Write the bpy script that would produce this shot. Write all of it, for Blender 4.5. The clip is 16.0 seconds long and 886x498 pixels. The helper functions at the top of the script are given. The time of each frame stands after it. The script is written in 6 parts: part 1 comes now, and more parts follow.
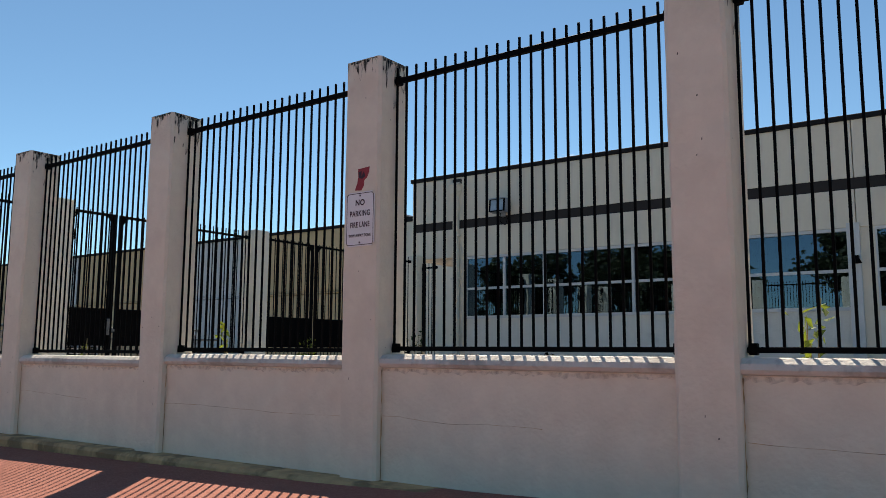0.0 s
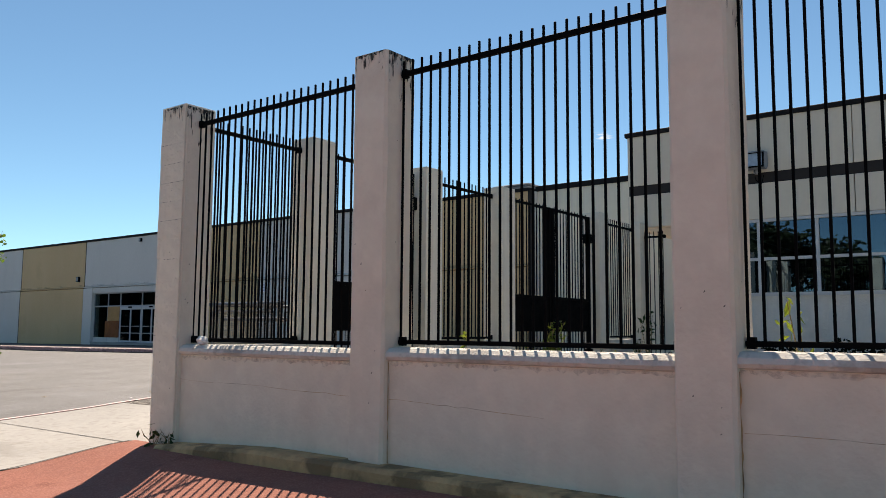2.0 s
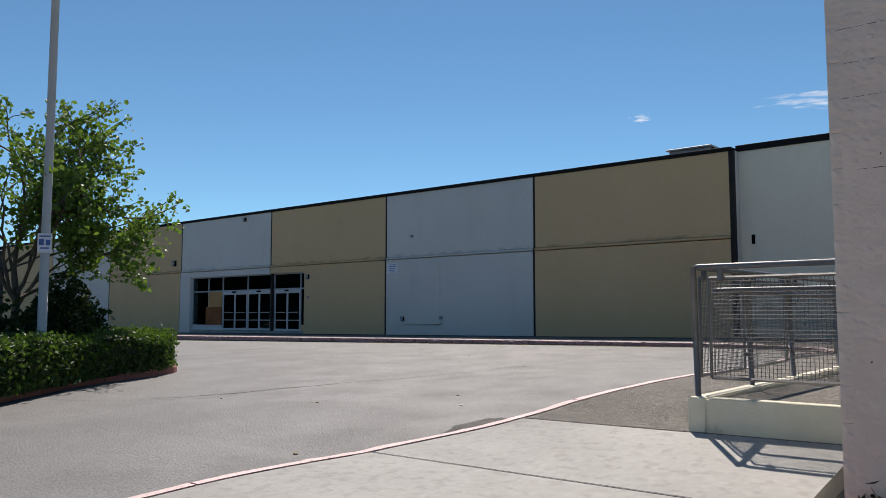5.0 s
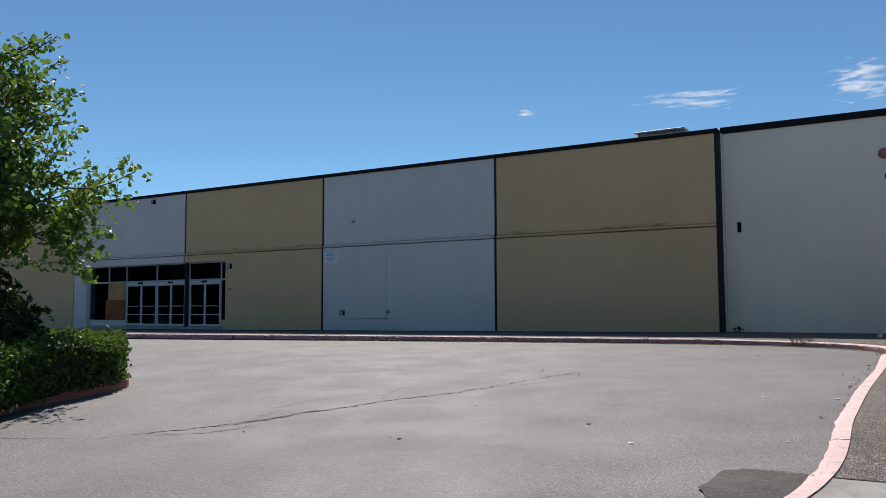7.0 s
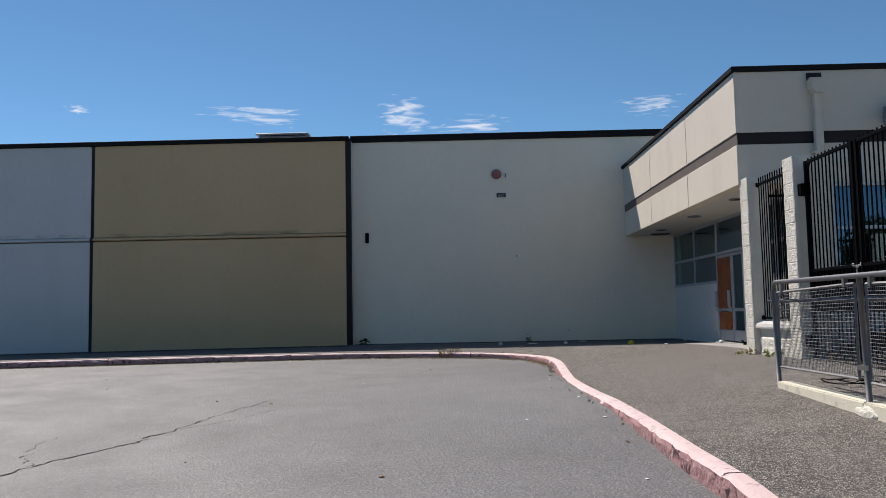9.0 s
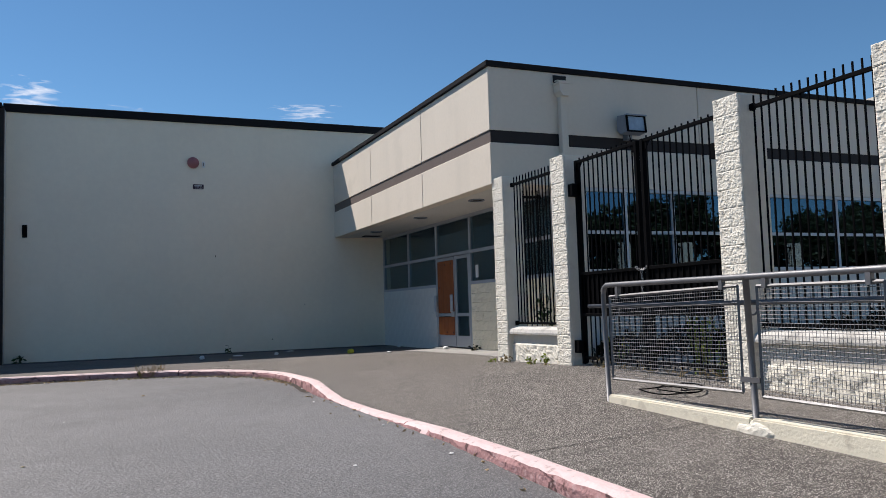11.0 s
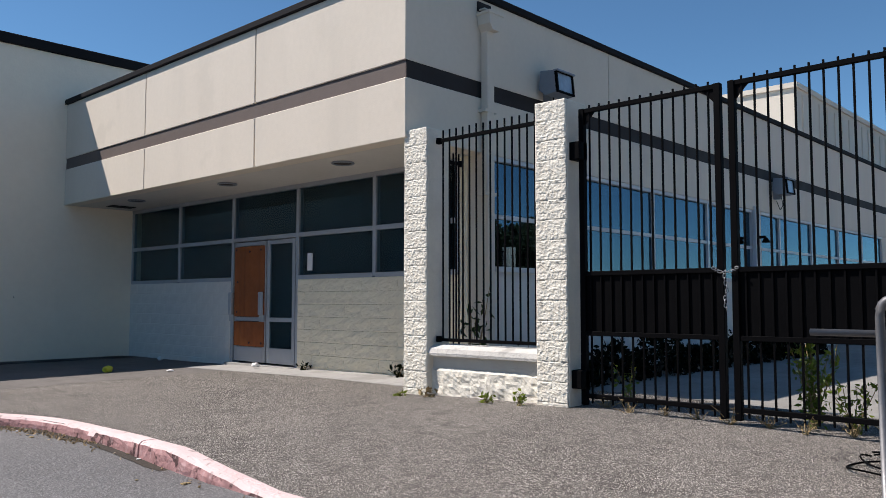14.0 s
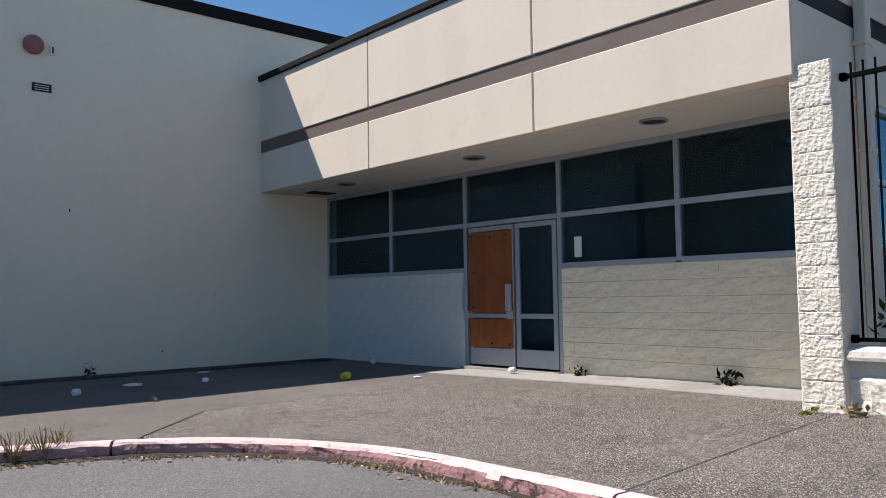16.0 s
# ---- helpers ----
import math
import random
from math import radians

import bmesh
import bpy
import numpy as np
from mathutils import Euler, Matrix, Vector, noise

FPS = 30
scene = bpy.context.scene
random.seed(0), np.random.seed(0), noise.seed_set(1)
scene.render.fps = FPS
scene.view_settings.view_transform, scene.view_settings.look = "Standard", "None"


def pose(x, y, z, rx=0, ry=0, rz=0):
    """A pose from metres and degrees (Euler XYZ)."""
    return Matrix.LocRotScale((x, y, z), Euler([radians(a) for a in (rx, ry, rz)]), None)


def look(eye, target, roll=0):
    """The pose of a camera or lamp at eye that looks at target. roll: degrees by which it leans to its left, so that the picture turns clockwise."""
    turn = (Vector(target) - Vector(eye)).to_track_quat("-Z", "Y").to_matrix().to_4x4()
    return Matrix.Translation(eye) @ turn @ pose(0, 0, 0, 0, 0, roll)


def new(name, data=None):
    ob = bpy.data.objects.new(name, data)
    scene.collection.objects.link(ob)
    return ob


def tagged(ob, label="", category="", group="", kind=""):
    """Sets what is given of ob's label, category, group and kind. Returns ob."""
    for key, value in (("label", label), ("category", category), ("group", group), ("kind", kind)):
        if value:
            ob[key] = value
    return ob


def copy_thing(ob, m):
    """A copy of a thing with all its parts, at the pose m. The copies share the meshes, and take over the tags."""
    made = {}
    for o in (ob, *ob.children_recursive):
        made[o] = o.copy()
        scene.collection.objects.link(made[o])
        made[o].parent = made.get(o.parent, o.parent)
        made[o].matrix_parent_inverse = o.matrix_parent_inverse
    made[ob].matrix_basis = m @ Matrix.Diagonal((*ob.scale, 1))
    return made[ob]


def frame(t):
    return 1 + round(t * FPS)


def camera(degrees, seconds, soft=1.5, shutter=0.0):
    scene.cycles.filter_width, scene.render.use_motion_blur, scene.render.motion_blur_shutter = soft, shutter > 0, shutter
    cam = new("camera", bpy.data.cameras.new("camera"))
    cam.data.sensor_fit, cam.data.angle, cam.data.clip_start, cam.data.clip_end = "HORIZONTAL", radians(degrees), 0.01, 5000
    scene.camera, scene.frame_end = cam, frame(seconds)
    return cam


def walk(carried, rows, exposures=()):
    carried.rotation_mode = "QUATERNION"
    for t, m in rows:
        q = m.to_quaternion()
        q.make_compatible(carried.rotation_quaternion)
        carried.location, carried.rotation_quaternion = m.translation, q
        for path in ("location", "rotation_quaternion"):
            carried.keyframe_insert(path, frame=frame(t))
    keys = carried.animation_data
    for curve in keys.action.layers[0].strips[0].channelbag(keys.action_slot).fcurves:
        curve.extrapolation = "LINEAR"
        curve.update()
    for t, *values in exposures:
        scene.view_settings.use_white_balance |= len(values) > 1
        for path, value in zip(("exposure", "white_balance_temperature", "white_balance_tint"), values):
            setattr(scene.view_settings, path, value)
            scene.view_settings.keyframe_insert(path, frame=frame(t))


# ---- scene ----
cam = camera(58.0, 16.0, soft=0.85)
PATH = [
    (0, (-1.431, 0.091, 1.835), (-2.585, 1.704, 2.086), 0.3),
    (0.5, (-2.844, 0.073, 1.82), (-4.02, 1.672, 2.067), 0.3),
    (0.7, (-3.33, 0.07, 1.837), (-4.5, 1.675, 2.077), 0.2),
    (1, (-4.21, 0.098, 1.849), (-5.405, 1.684, 2.086), 0.7),
    (1.5, (-5.5, 0.097, 1.88), (-6.71, 1.674, 2.099), 0.6),
    (2, (-6.734, 0.084, 1.905), (-7.95, 1.659, 2.105), 0.4),
    (2.5, (-7.927, 0.078, 1.88), (-9.144, 1.653, 2.069), 0.3),
    (3.5, (-10.081, -0.017, 1.811), (-11.278, 1.576, 1.984), -0.3),
    (4, (-11.256, -0.011, 1.812), (-12.432, 1.598, 1.98), -0.6),
    (4.5, (-12.33, -0.028, 1.821), (-13.603, 1.505, 1.986), -0.3),
    (4.7, (-12.622, -0.004, 1.8), (-13.916, 1.512, 1.968), -0.0),
    (6.8, (-16.626, 0.788, 1.917), (-17.71, 2.463, 2.052), -0.4),
    (7, (-16.927, 0.866, 1.92), (-17.983, 2.559, 2.061), -0.3),
    (7.5, (-17.768, 1.13, 1.916), (-18.606, 2.94, 2.059), -0.6),
    (8, (-18.358, 1.41, 1.937), (-19.013, 3.292, 2.103), -1.2),
    (8.5, (-18.917, 1.85, 1.952), (-19.25, 3.815, 2.117), -1.3),
    (9, (-19.367, 2.286, 1.976), (-19.407, 4.279, 2.134), -1.1),
    (9.5, (-19.752, 2.813, 1.979), (-19.554, 4.797, 2.141), -1.4),
    (10, (-20.075, 3.334, 2.004), (-19.644, 5.281, 2.155), -1.8),
    (10.2, (-20.195, 3.579, 2.017), (-19.693, 5.51, 2.168), -1.6),
    (12.3, (-20.809, 6.584, 2.07), (-19.611, 8.178, 2.218), -2.3),
    (12.5, (-20.846, 7.026, 2.058), (-19.607, 8.588, 2.211), -1.9),
    (13, (-20.955, 7.934, 2.092), (-19.611, 9.407, 2.24), -0.5),
    (13.3, (-20.903, 8.539, 2.108), (-19.51, 9.966, 2.257), -0.2),
    (13.5, (-20.904, 8.921, 2.122), (-19.49, 10.328, 2.266), -0.0),
    (14, (-20.884, 9.941, 2.215), (-19.424, 11.301, 2.346), 0.0),
    (14.5, (-20.921, 10.815, 2.236), (-19.43, 12.143, 2.362), 0.2),
    (15, (-21.022, 11.791, 2.242), (-19.525, 13.11, 2.371), -0.3),
    (15.2, (-21.093, 12.113, 2.221), (-19.647, 13.489, 2.351), -0.1),
    (15.6, (-21.211, 12.726, 2.257), (-19.852, 14.189, 2.378), -0.2),
    (16, (-21.427, 13.413, 2.201), (-20.111, 14.914, 2.321), -0.9),
]
EXPOSURE = [(0, 0.56, 7950, 14), (1, 0.57, 8150, 15), (2.5, 0.57, 8050, 15), (3.5, 0.47, 7600, 14.5), (4.5, 0.20, 7150, 13), (7, 0.04, 6850, 14), (9, 0.09, 6800, 14), (10, 0.18, 6750, 14), (12.5, 0.22, 6650, 14), (14.5, 0.34, 6700, 15), (15.5, 0.41, 6750, 15), (16, 0.43, 6750, 16)]
walk(cam, [(t, look(eye, target, roll)) for t, eye, target, roll in PATH], EXPOSURE)

# ---- world and light ----
SUN_WAY = Vector((0.745, -1.0, -1.6)).normalized()
world = bpy.data.worlds.new("sky")
scene.world = world
world.use_nodes = True
wn = world.node_tree.nodes
sky = wn.new("ShaderNodeTexSky")
sky.sky_type = "NISHITA"
sky.sun_disc = False
sky.sun_elevation = math.asin(-SUN_WAY.z)
sky.sun_rotation = math.atan2(-SUN_WAY.x, -SUN_WAY.y)
sky.altitude, sky.air_density, sky.dust_density, sky.ozone_density = 300, 0.75, 0.0, 2.6
wn["Background"].inputs["Strength"].default_value = 0.103
tint = wn.new("ShaderNodeMix")
tint.data_type, tint.blend_type = "RGBA", "MULTIPLY"
tint.inputs[0].default_value = 1.0
tint.inputs[7].default_value = (0.65, 0.955, 1.025, 1)
world.node_tree.links.new(sky.outputs[0], tint.inputs[6])
world.node_tree.links.new(tint.outputs[2], wn["Background"].inputs["Color"])
sun = new("sun", bpy.data.lights.new("sun", "SUN"))
sun.data.energy, sun.data.angle, sun.data.color = 5.0, radians(0.53), (1.0, 0.96, 0.90)
sun.matrix_world = look((-30, 40, 60), Vector((-30, 40, 60)) + SUN_WAY)


# ---- materials ----
def material(name, color, rough=0.8, metal=0.0, vary=0.12, big=0.6, fine=40.0, bump=0.15, spots=None, streak=None, island=0.0, blotch=None, spec=0.5, flecks=None):
    """Painted or mineral surface: tone drifts at two scales, fine relief, optional speckle, run-down streaks and worn blotches."""
    m = bpy.data.materials.new(name)
    m.use_nodes = True
    nt = m.node_tree
    n, l = nt.nodes, nt.links
    b = n["Principled BSDF"]
    b.inputs["Roughness"].default_value = rough
    b.inputs["Metallic"].default_value = metal
    b.inputs["Specular IOR Level"].default_value = spec
    tc = n.new("ShaderNodeTexCoord")

    def noise_at(scale, detail=4, stretch=None):
        t = n.new("ShaderNodeTexNoise")
        t.inputs["Scale"].default_value = scale
        t.inputs["Detail"].default_value = detail
        if stretch:
            mp = n.new("ShaderNodeMapping")
            mp.inputs["Scale"].default_value = stretch
            l.new(tc.outputs["Object"], mp.inputs[0])
            l.new(mp.outputs[0], t.inputs["Vector"])
        else:
            l.new(tc.outputs["Object"], t.inputs["Vector"])
        return t.outputs["Fac"]

    def ramp(fac, lo, hi, a, c):
        r = n.new("ShaderNodeMapRange")
        r.inputs[1].default_value, r.inputs[2].default_value, r.inputs[3].default_value, r.inputs[4].default_value = lo, hi, a, c
        l.new(fac, r.inputs[0])
        return r.outputs[0]

    def mix(fac, c1, c2, kind="MIX"):
        x = n.new("ShaderNodeMix")
        x.data_type, x.blend_type = "RGBA", kind
        for sock, v in ((x.inputs[0], fac), (x.inputs[6], c1), (x.inputs[7], c2)):
            if isinstance(v, (int, float)):
                sock.default_value = v
            elif isinstance(v, tuple):
                sock.default_value = (*v[:3], 1)
            else:
                l.new(v, sock)
        return x.outputs[2]

    dark = tuple(c * (1 - vary) for c in color)
    light = tuple(min(1, c * (1 + vary)) for c in color)
    out = mix(ramp(noise_at(big, 6), 0.3, 0.7, 0, 1), dark, light)
    out = mix(0.35, out, mix(ramp(noise_at(fine * 0.25, 4), 0.3, 0.7, 0, 1), dark, light))
    if blotch:
        out = mix(ramp(noise_at(blotch[0], 8), blotch[1], blotch[1] + 0.07, 0, blotch[3] if len(blotch) > 3 else 0.8), out, blotch[2])
    if streak:
        out = mix(ramp(noise_at(1.0, 5, (streak[0], streak[0], 0.25)), 0.52, 0.75, 0, streak[2]), out, streak[1])
    if spots:
        v = n.new("ShaderNodeTexVoronoi")
        v.inputs["Scale"].default_value = spots[0]
        l.new(tc.outputs["Object"], v.inputs["Vector"])
        sep = n.new("ShaderNodeSeparateColor")
        l.new(v.outputs["Color"], sep.inputs[0])
        out = mix(ramp(sep.outputs[0], spots[3] if len(spots) > 3 else 0.45, 1.0, 0, spots[2]), out, spots[1])
    if flecks:
        out = mix(ramp(noise_at(flecks[0], 5), 0.54, 0.66, 0, flecks[2]), out, flecks[1])
    if island:
        g = n.new("ShaderNodeObjectInfo")
        out = mix(ramp(g.outputs["Random"], 0, 1, 0, island), out, tuple(c * 0.6 for c in color))
    l.new(out, b.inputs["Base Color"])
    rr = ramp(noise_at(big * 3, 3), 0.3, 0.7, max(0.02, rough - 0.08), min(1, rough + 0.08))
    l.new(rr, b.inputs["Roughness"])
    if bump:
        bp = n.new("ShaderNodeBump")
        bp.inputs["Strength"].default_value = bump
        bp.inputs["Distance"].default_value = 0.02
        l.new(noise_at(fine, 6), bp.inputs["Height"])
        l.new(bp.outputs[0], b.inputs["Normal"])
    return m


def glass_material(name, tint, face_on, through_tint):
    """A clear pane: face_on is the share mirrored head-on; it grows towards grazing views."""
    m = bpy.data.materials.new(name)
    m.use_nodes = True
    n, l = m.node_tree.nodes, m.node_tree.links
    n.remove(n["Principled BSDF"])
    tr, gl, mx, lw = n.new("ShaderNodeBsdfTransparent"), n.new("ShaderNodeBsdfGlossy"), n.new("ShaderNodeMixShader"), n.new("ShaderNodeLayerWeight")
    tr.inputs[0].default_value = (*through_tint, 1)
    gl.inputs[0].default_value = (*tint, 1)
    gl.inputs["Roughness"].default_value = 0.01
    lw.inputs[0].default_value = 0.5
    pw, mr = n.new("ShaderNodeMath"), n.new("ShaderNodeMapRange")
    pw.operation = "POWER"
    pw.inputs[1].default_value = 5.0
    mr.inputs[3].default_value, mr.inputs[4].default_value = face_on, 1.0
    l.new(lw.outputs["Facing"], pw.inputs[0])
    l.new(pw.outputs[0], mr.inputs[0])
    l.new(mr.outputs[0], mx.inputs[0])
    l.new(tr.outputs[0], mx.inputs[1])
    l.new(gl.outputs[0], mx.inputs[2])
    l.new(mx.outputs[0], n["Material Output"].inputs[0])
    return m


def leaf_material(name, color, glow):
    """Leaves: some light passes through; tone varies leaf by leaf."""
    m = bpy.data.materials.new(name)
    m.use_nodes = True
    n, l = m.node_tree.nodes, m.node_tree.links
    b = n["Principled BSDF"]
    b.inputs["Roughness"].default_value = 0.5
    b.inputs["Specular IOR Level"].default_value = min(0.5, color[1] * 6)
    g = n.new("ShaderNodeNewGeometry")
    x = n.new("ShaderNodeMix")
    x.data_type = "RGBA"
    x.inputs[6].default_value = (*[c * 0.55 for c in color], 1)
    x.inputs[7].default_value = (color[0] * 1.6, color[1] * 1.35, color[2], 1)
    l.new(g.outputs["Random Per Island"], x.inputs[0])
    l.new(x.outputs[2], b.inputs["Base Color"])
    t, mx = n.new("ShaderNodeBsdfTranslucent"), n.new("ShaderNodeMixShader")
    t.inputs[0].default_value = (*glow, 1)
    mx.inputs[0].default_value = 0.35
    l.new(b.outputs[0], mx.inputs[1])
    l.new(t.outputs[0], mx.inputs[2])
    l.new(mx.outputs[0], n["Material Output"].inputs[0])
    return m


M_ASPHALT = material("asphalt", (0.11, 0.107, 0.107), 0.68, vary=0.3, big=0.35, fine=36, bump=0.6, spots=(140, (0.32, 0.315, 0.315), 0.72, 0.6), blotch=(0.7, 0.57, (0.08, 0.077, 0.077), 0.55), flecks=(38, (0.06, 0.058, 0.058), 0.3))
M_PATCH = material("asphalt_patch", (0.075, 0.07, 0.066), 0.95, vary=0.3, big=2, fine=60, bump=0.6, spots=(90, (0.16, 0.15, 0.14), 0.6))
M_CRACK = material("crack", (0.03, 0.03, 0.03), 1.0, bump=0)
M_AGG = material("exposed_aggregate", (0.088, 0.079, 0.071), 0.88, vary=0.36, big=0.6, fine=44, bump=0.9, spots=(175, (0.64, 0.595, 0.535), 0.95, 0.66), blotch=(1.3, 0.56, (0.048, 0.043, 0.039), 0.5), flecks=(6, (0.052, 0.047, 0.042), 0.35), spec=0.15)
M_BRUSH = material("brushed_concrete", (0.128, 0.118, 0.11), 0.88, vary=0.26, big=0.5, fine=50, bump=0.35, spots=(150, (0.36, 0.335, 0.31), 0.4), blotch=(1.1, 0.57, (0.095, 0.087, 0.08), 0.5), flecks=(6, (0.1, 0.09, 0.083), 0.3), spec=0.15)
M_YARD = material("yard_asphalt", (0.25, 0.24, 0.22), 0.95, vary=0.3, big=0.8, fine=40, bump=0.5, spots=(120, (0.3, 0.29, 0.28), 0.5), spec=0.2)
M_CONC = material("pavement_concrete", (0.345, 0.333, 0.315), 0.85, vary=0.2, big=0.5, fine=60, bump=0.2, blotch=(0.8, 0.56, (0.23, 0.218, 0.2), 0.6), flecks=(9, (0.22, 0.205, 0.185), 0.4))
M_RED = material("red_paving", (0.29, 0.122, 0.095), 0.9, vary=0.16, big=0.8, fine=55, bump=0.3, spots=(80, (0.45, 0.21, 0.16), 0.5), blotch=(1.2, 0.60, (0.17, 0.07, 0.055), 0.6), spec=0.1)
M_JOINT = material("joint_filler", (0.05, 0.045, 0.04), 1.0, bump=0)
M_PINK = material("kerb_paint", (0.70, 0.525, 0.51), 0.8, vary=0.15, big=1.5, fine=30, bump=0.6, blotch=(14, 0.60, (0.34, 0.27, 0.25), 0.75))
# kerb front: worn, chipped paint, with part of its shade put into the colour
M_KERBFACE = material("worn_shaded_kerb_face", (0.41, 0.235, 0.23), 0.9, vary=0.25, big=3, fine=26, bump=0.9, blotch=(9, 0.56, (0.06, 0.04, 0.04), 0.85), flecks=(16, (0.60, 0.43, 0.42), 0.45), spec=0.1)
M_REDKERB = material("island_kerb", (0.36, 0.14, 0.11), 0.85, vary=0.2, fine=30, bump=0.4)
M_STUCCO = material("painted_stucco", (0.76, 0.692, 0.582), 0.85, vary=0.11, big=1.1, fine=30, bump=0.4, streak=(2.2, (0.62, 0.55, 0.455), 0.35), blotch=(1.1, 0.56, (0.62, 0.545, 0.455), 0.5), flecks=(7, (0.84, 0.77, 0.65), 0.25), spec=0.3)
M_STAIN = material("pier_top_stain", (0.10, 0.09, 0.08), 0.95, vary=0.4, big=6, fine=40, bump=0.3)
M_CAP = material("wall_cap", (0.58, 0.56, 0.52), 0.85, vary=0.16, big=1.5, fine=40, bump=0.4, blotch=(3.5, 0.57, (0.30, 0.285, 0.26), 0.6), flecks=(20, (0.3, 0.28, 0.26), 0.35))
M_RAMP = material("ramp_kerb_paint", (0.72, 0.67, 0.54), 0.88, vary=0.08, big=2, fine=40, bump=0.25, blotch=(6, 0.62, (0.5, 0.45, 0.36), 0.6))
M_SPLIT = material("split_face_block", (0.74, 0.70, 0.605), 0.92, vary=0.12, big=6, fine=40, bump=0.45, blotch=(5, 0.62, (0.52, 0.47, 0.38), 0.5), island=0.12)
M_SMOOTHBLOCK = material("smooth_block", (0.60, 0.57, 0.51), 0.9, vary=0.08, big=2, fine=45, bump=0.3, island=0.1)
M_LEDGE = material("footing_concrete", (0.52, 0.34, 0.175), 0.92, vary=0.3, big=1.5, fine=40, bump=0.6, blotch=(2.6, 0.5, (0.17, 0.115, 0.06), 0.8), streak=(5.0, (0.2, 0.135, 0.075), 0.6))
M_BLACK = material("black_paint", (0.0035, 0.0035, 0.004), 0.6, vary=0.2, big=3, fine=50, bump=0.05, spec=0.03)
M_WIRE = material("weathered_wire", (0.16, 0.16, 0.165), 0.6, metal=0.4, vary=0.2, bump=0)
M_GALV = material("galvanised_steel", (0.17, 0.17, 0.175), 0.5, metal=0.6, vary=0.15, big=5, fine=50, bump=0.1)
M_CHAIN = material("bright_zinc", (0.27, 0.275, 0.285), 0.4, metal=0.7, vary=0.1, bump=0)
M_GREY = material("grey_panel_paint", (0.68, 0.635, 0.595), 0.88, vary=0.06, big=0.25, fine=30, bump=0.12, streak=(1.0, (0.57, 0.535, 0.505), 0.3), blotch=(0.35, 0.60, (0.70, 0.67, 0.64), 0.5))
M_TAN = material("tan_panel_paint", (0.665, 0.45, 0.25), 0.88, vary=0.07, big=0.25, fine=30, bump=0.12, streak=(1.0, (0.70, 0.49, 0.30), 0.35), blotch=(0.4, 0.6, (0.57, 0.38, 0.21), 0.4))
M_CREAM = material("cream_panel_paint", (0.695, 0.622, 0.52), 0.88, vary=0.05, big=0.4, fine=55, bump=0.07, streak=(1.2, (0.56, 0.51, 0.43), 0.35), blotch=(1.0, 0.6, (0.60, 0.54, 0.45), 0.4))
M_WHITE = material("cream_end_wall_paint", (0.875, 0.775, 0.625), 0.88, vary=0.05, big=0.3, fine=30, bump=0.18, streak=(1.0, (0.77, 0.69, 0.57), 0.3), blotch=(0.5, 0.6, (0.88, 0.80, 0.67), 0.4))
M_BLOCKTAN = material("beige_block", (0.86, 0.765, 0.575), 0.92, vary=0.08, big=1.5, fine=30, bump=0.5, island=0.10, blotch=(2.6, 0.58, (0.66, 0.575, 0.43), 0.6), streak=(0.8, (0.70, 0.62, 0.48), 0.4))
M_BLOCKGREY = material("white_block", (0.70, 0.67, 0.62), 0.9, vary=0.07, big=1.5, fine=30, bump=0.5, island=0.05, blotch=(2.2, 0.6, (0.56, 0.53, 0.48), 0.45))
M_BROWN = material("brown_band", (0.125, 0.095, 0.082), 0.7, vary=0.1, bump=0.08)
M_COPING = material("black_coping", (0.015, 0.014, 0.015), 0.7, vary=0.15, bump=0.05, spec=0.1)
M_GAP = material("panel_joint", (0.025, 0.02, 0.018), 0.9, bump=0)
M_ALU = material("aluminium_frame", (0.40, 0.42, 0.45), 0.45, metal=0.3, vary=0.06, bump=0.03)
M_WHITEFRAME = material("white_frame", (0.55, 0.56, 0.57), 0.45, vary=0.05, bump=0.03)
M_PLY = material("plywood", (0.27, 0.075, 0.018), 0.8, vary=0.25, big=2.0, fine=30, bump=0.2, streak=(9.0, (0.17, 0.045, 0.013), 0.6), blotch=(1.6, 0.56, (0.40, 0.125, 0.03), 0.6))
M_PLYPALE = material("pale_plywood", (0.50, 0.26, 0.10), 0.8, vary=0.18, big=2.5, fine=30, bump=0.2, streak=(9.0, (0.40, 0.19, 0.07), 0.5))
# near-black colour that stands for the dark of unlit rooms behind glass
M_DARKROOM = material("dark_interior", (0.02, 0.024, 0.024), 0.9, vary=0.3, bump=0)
M_GLASSBACK = material("dark_glass_backing", (0.038, 0.056, 0.064), 0.85, vary=0.25, big=0.8, bump=0)
M_SOFFIT = material("soffit_paint", (0.60, 0.575, 0.53), 0.85, vary=0.06, bump=0.1)
M_SIGN = material("sign_white", (0.80, 0.78, 0.80), 0.5, vary=0.03, bump=0)
M_SIGNRED = material("sign_red", (0.30, 0.02, 0.03), 0.55, vary=0.15, big=20, bump=0)
M_INK = material("dark_ink", (0.04, 0.008, 0.02), 0.6, bump=0)
M_BLUEINK = material("blue_ink", (0.10, 0.16, 0.40), 0.6, bump=0)
M_BELL = material("faded_red_bell", (0.36, 0.13, 0.13), 0.6, vary=0.12, bump=0.05)
M_LAMPGREY = material("floodlight_grey", (0.26, 0.29, 0.33), 0.5, metal=0.3, vary=0.1, bump=0.05)
M_LENS = material("prismatic_lens", (0.30, 0.38, 0.46), 0.08, vary=0.2, big=5, fine=60, bump=0.1, spec=0.9)
M_BANDSHADE = material("shaded_band", (0.03, 0.025, 0.024), 0.7, vary=0.1, bump=0.08, spec=0.2)
M_POLE = material("concrete_pole", (0.50, 0.49, 0.47), 0.8, vary=0.08, bump=0.1)
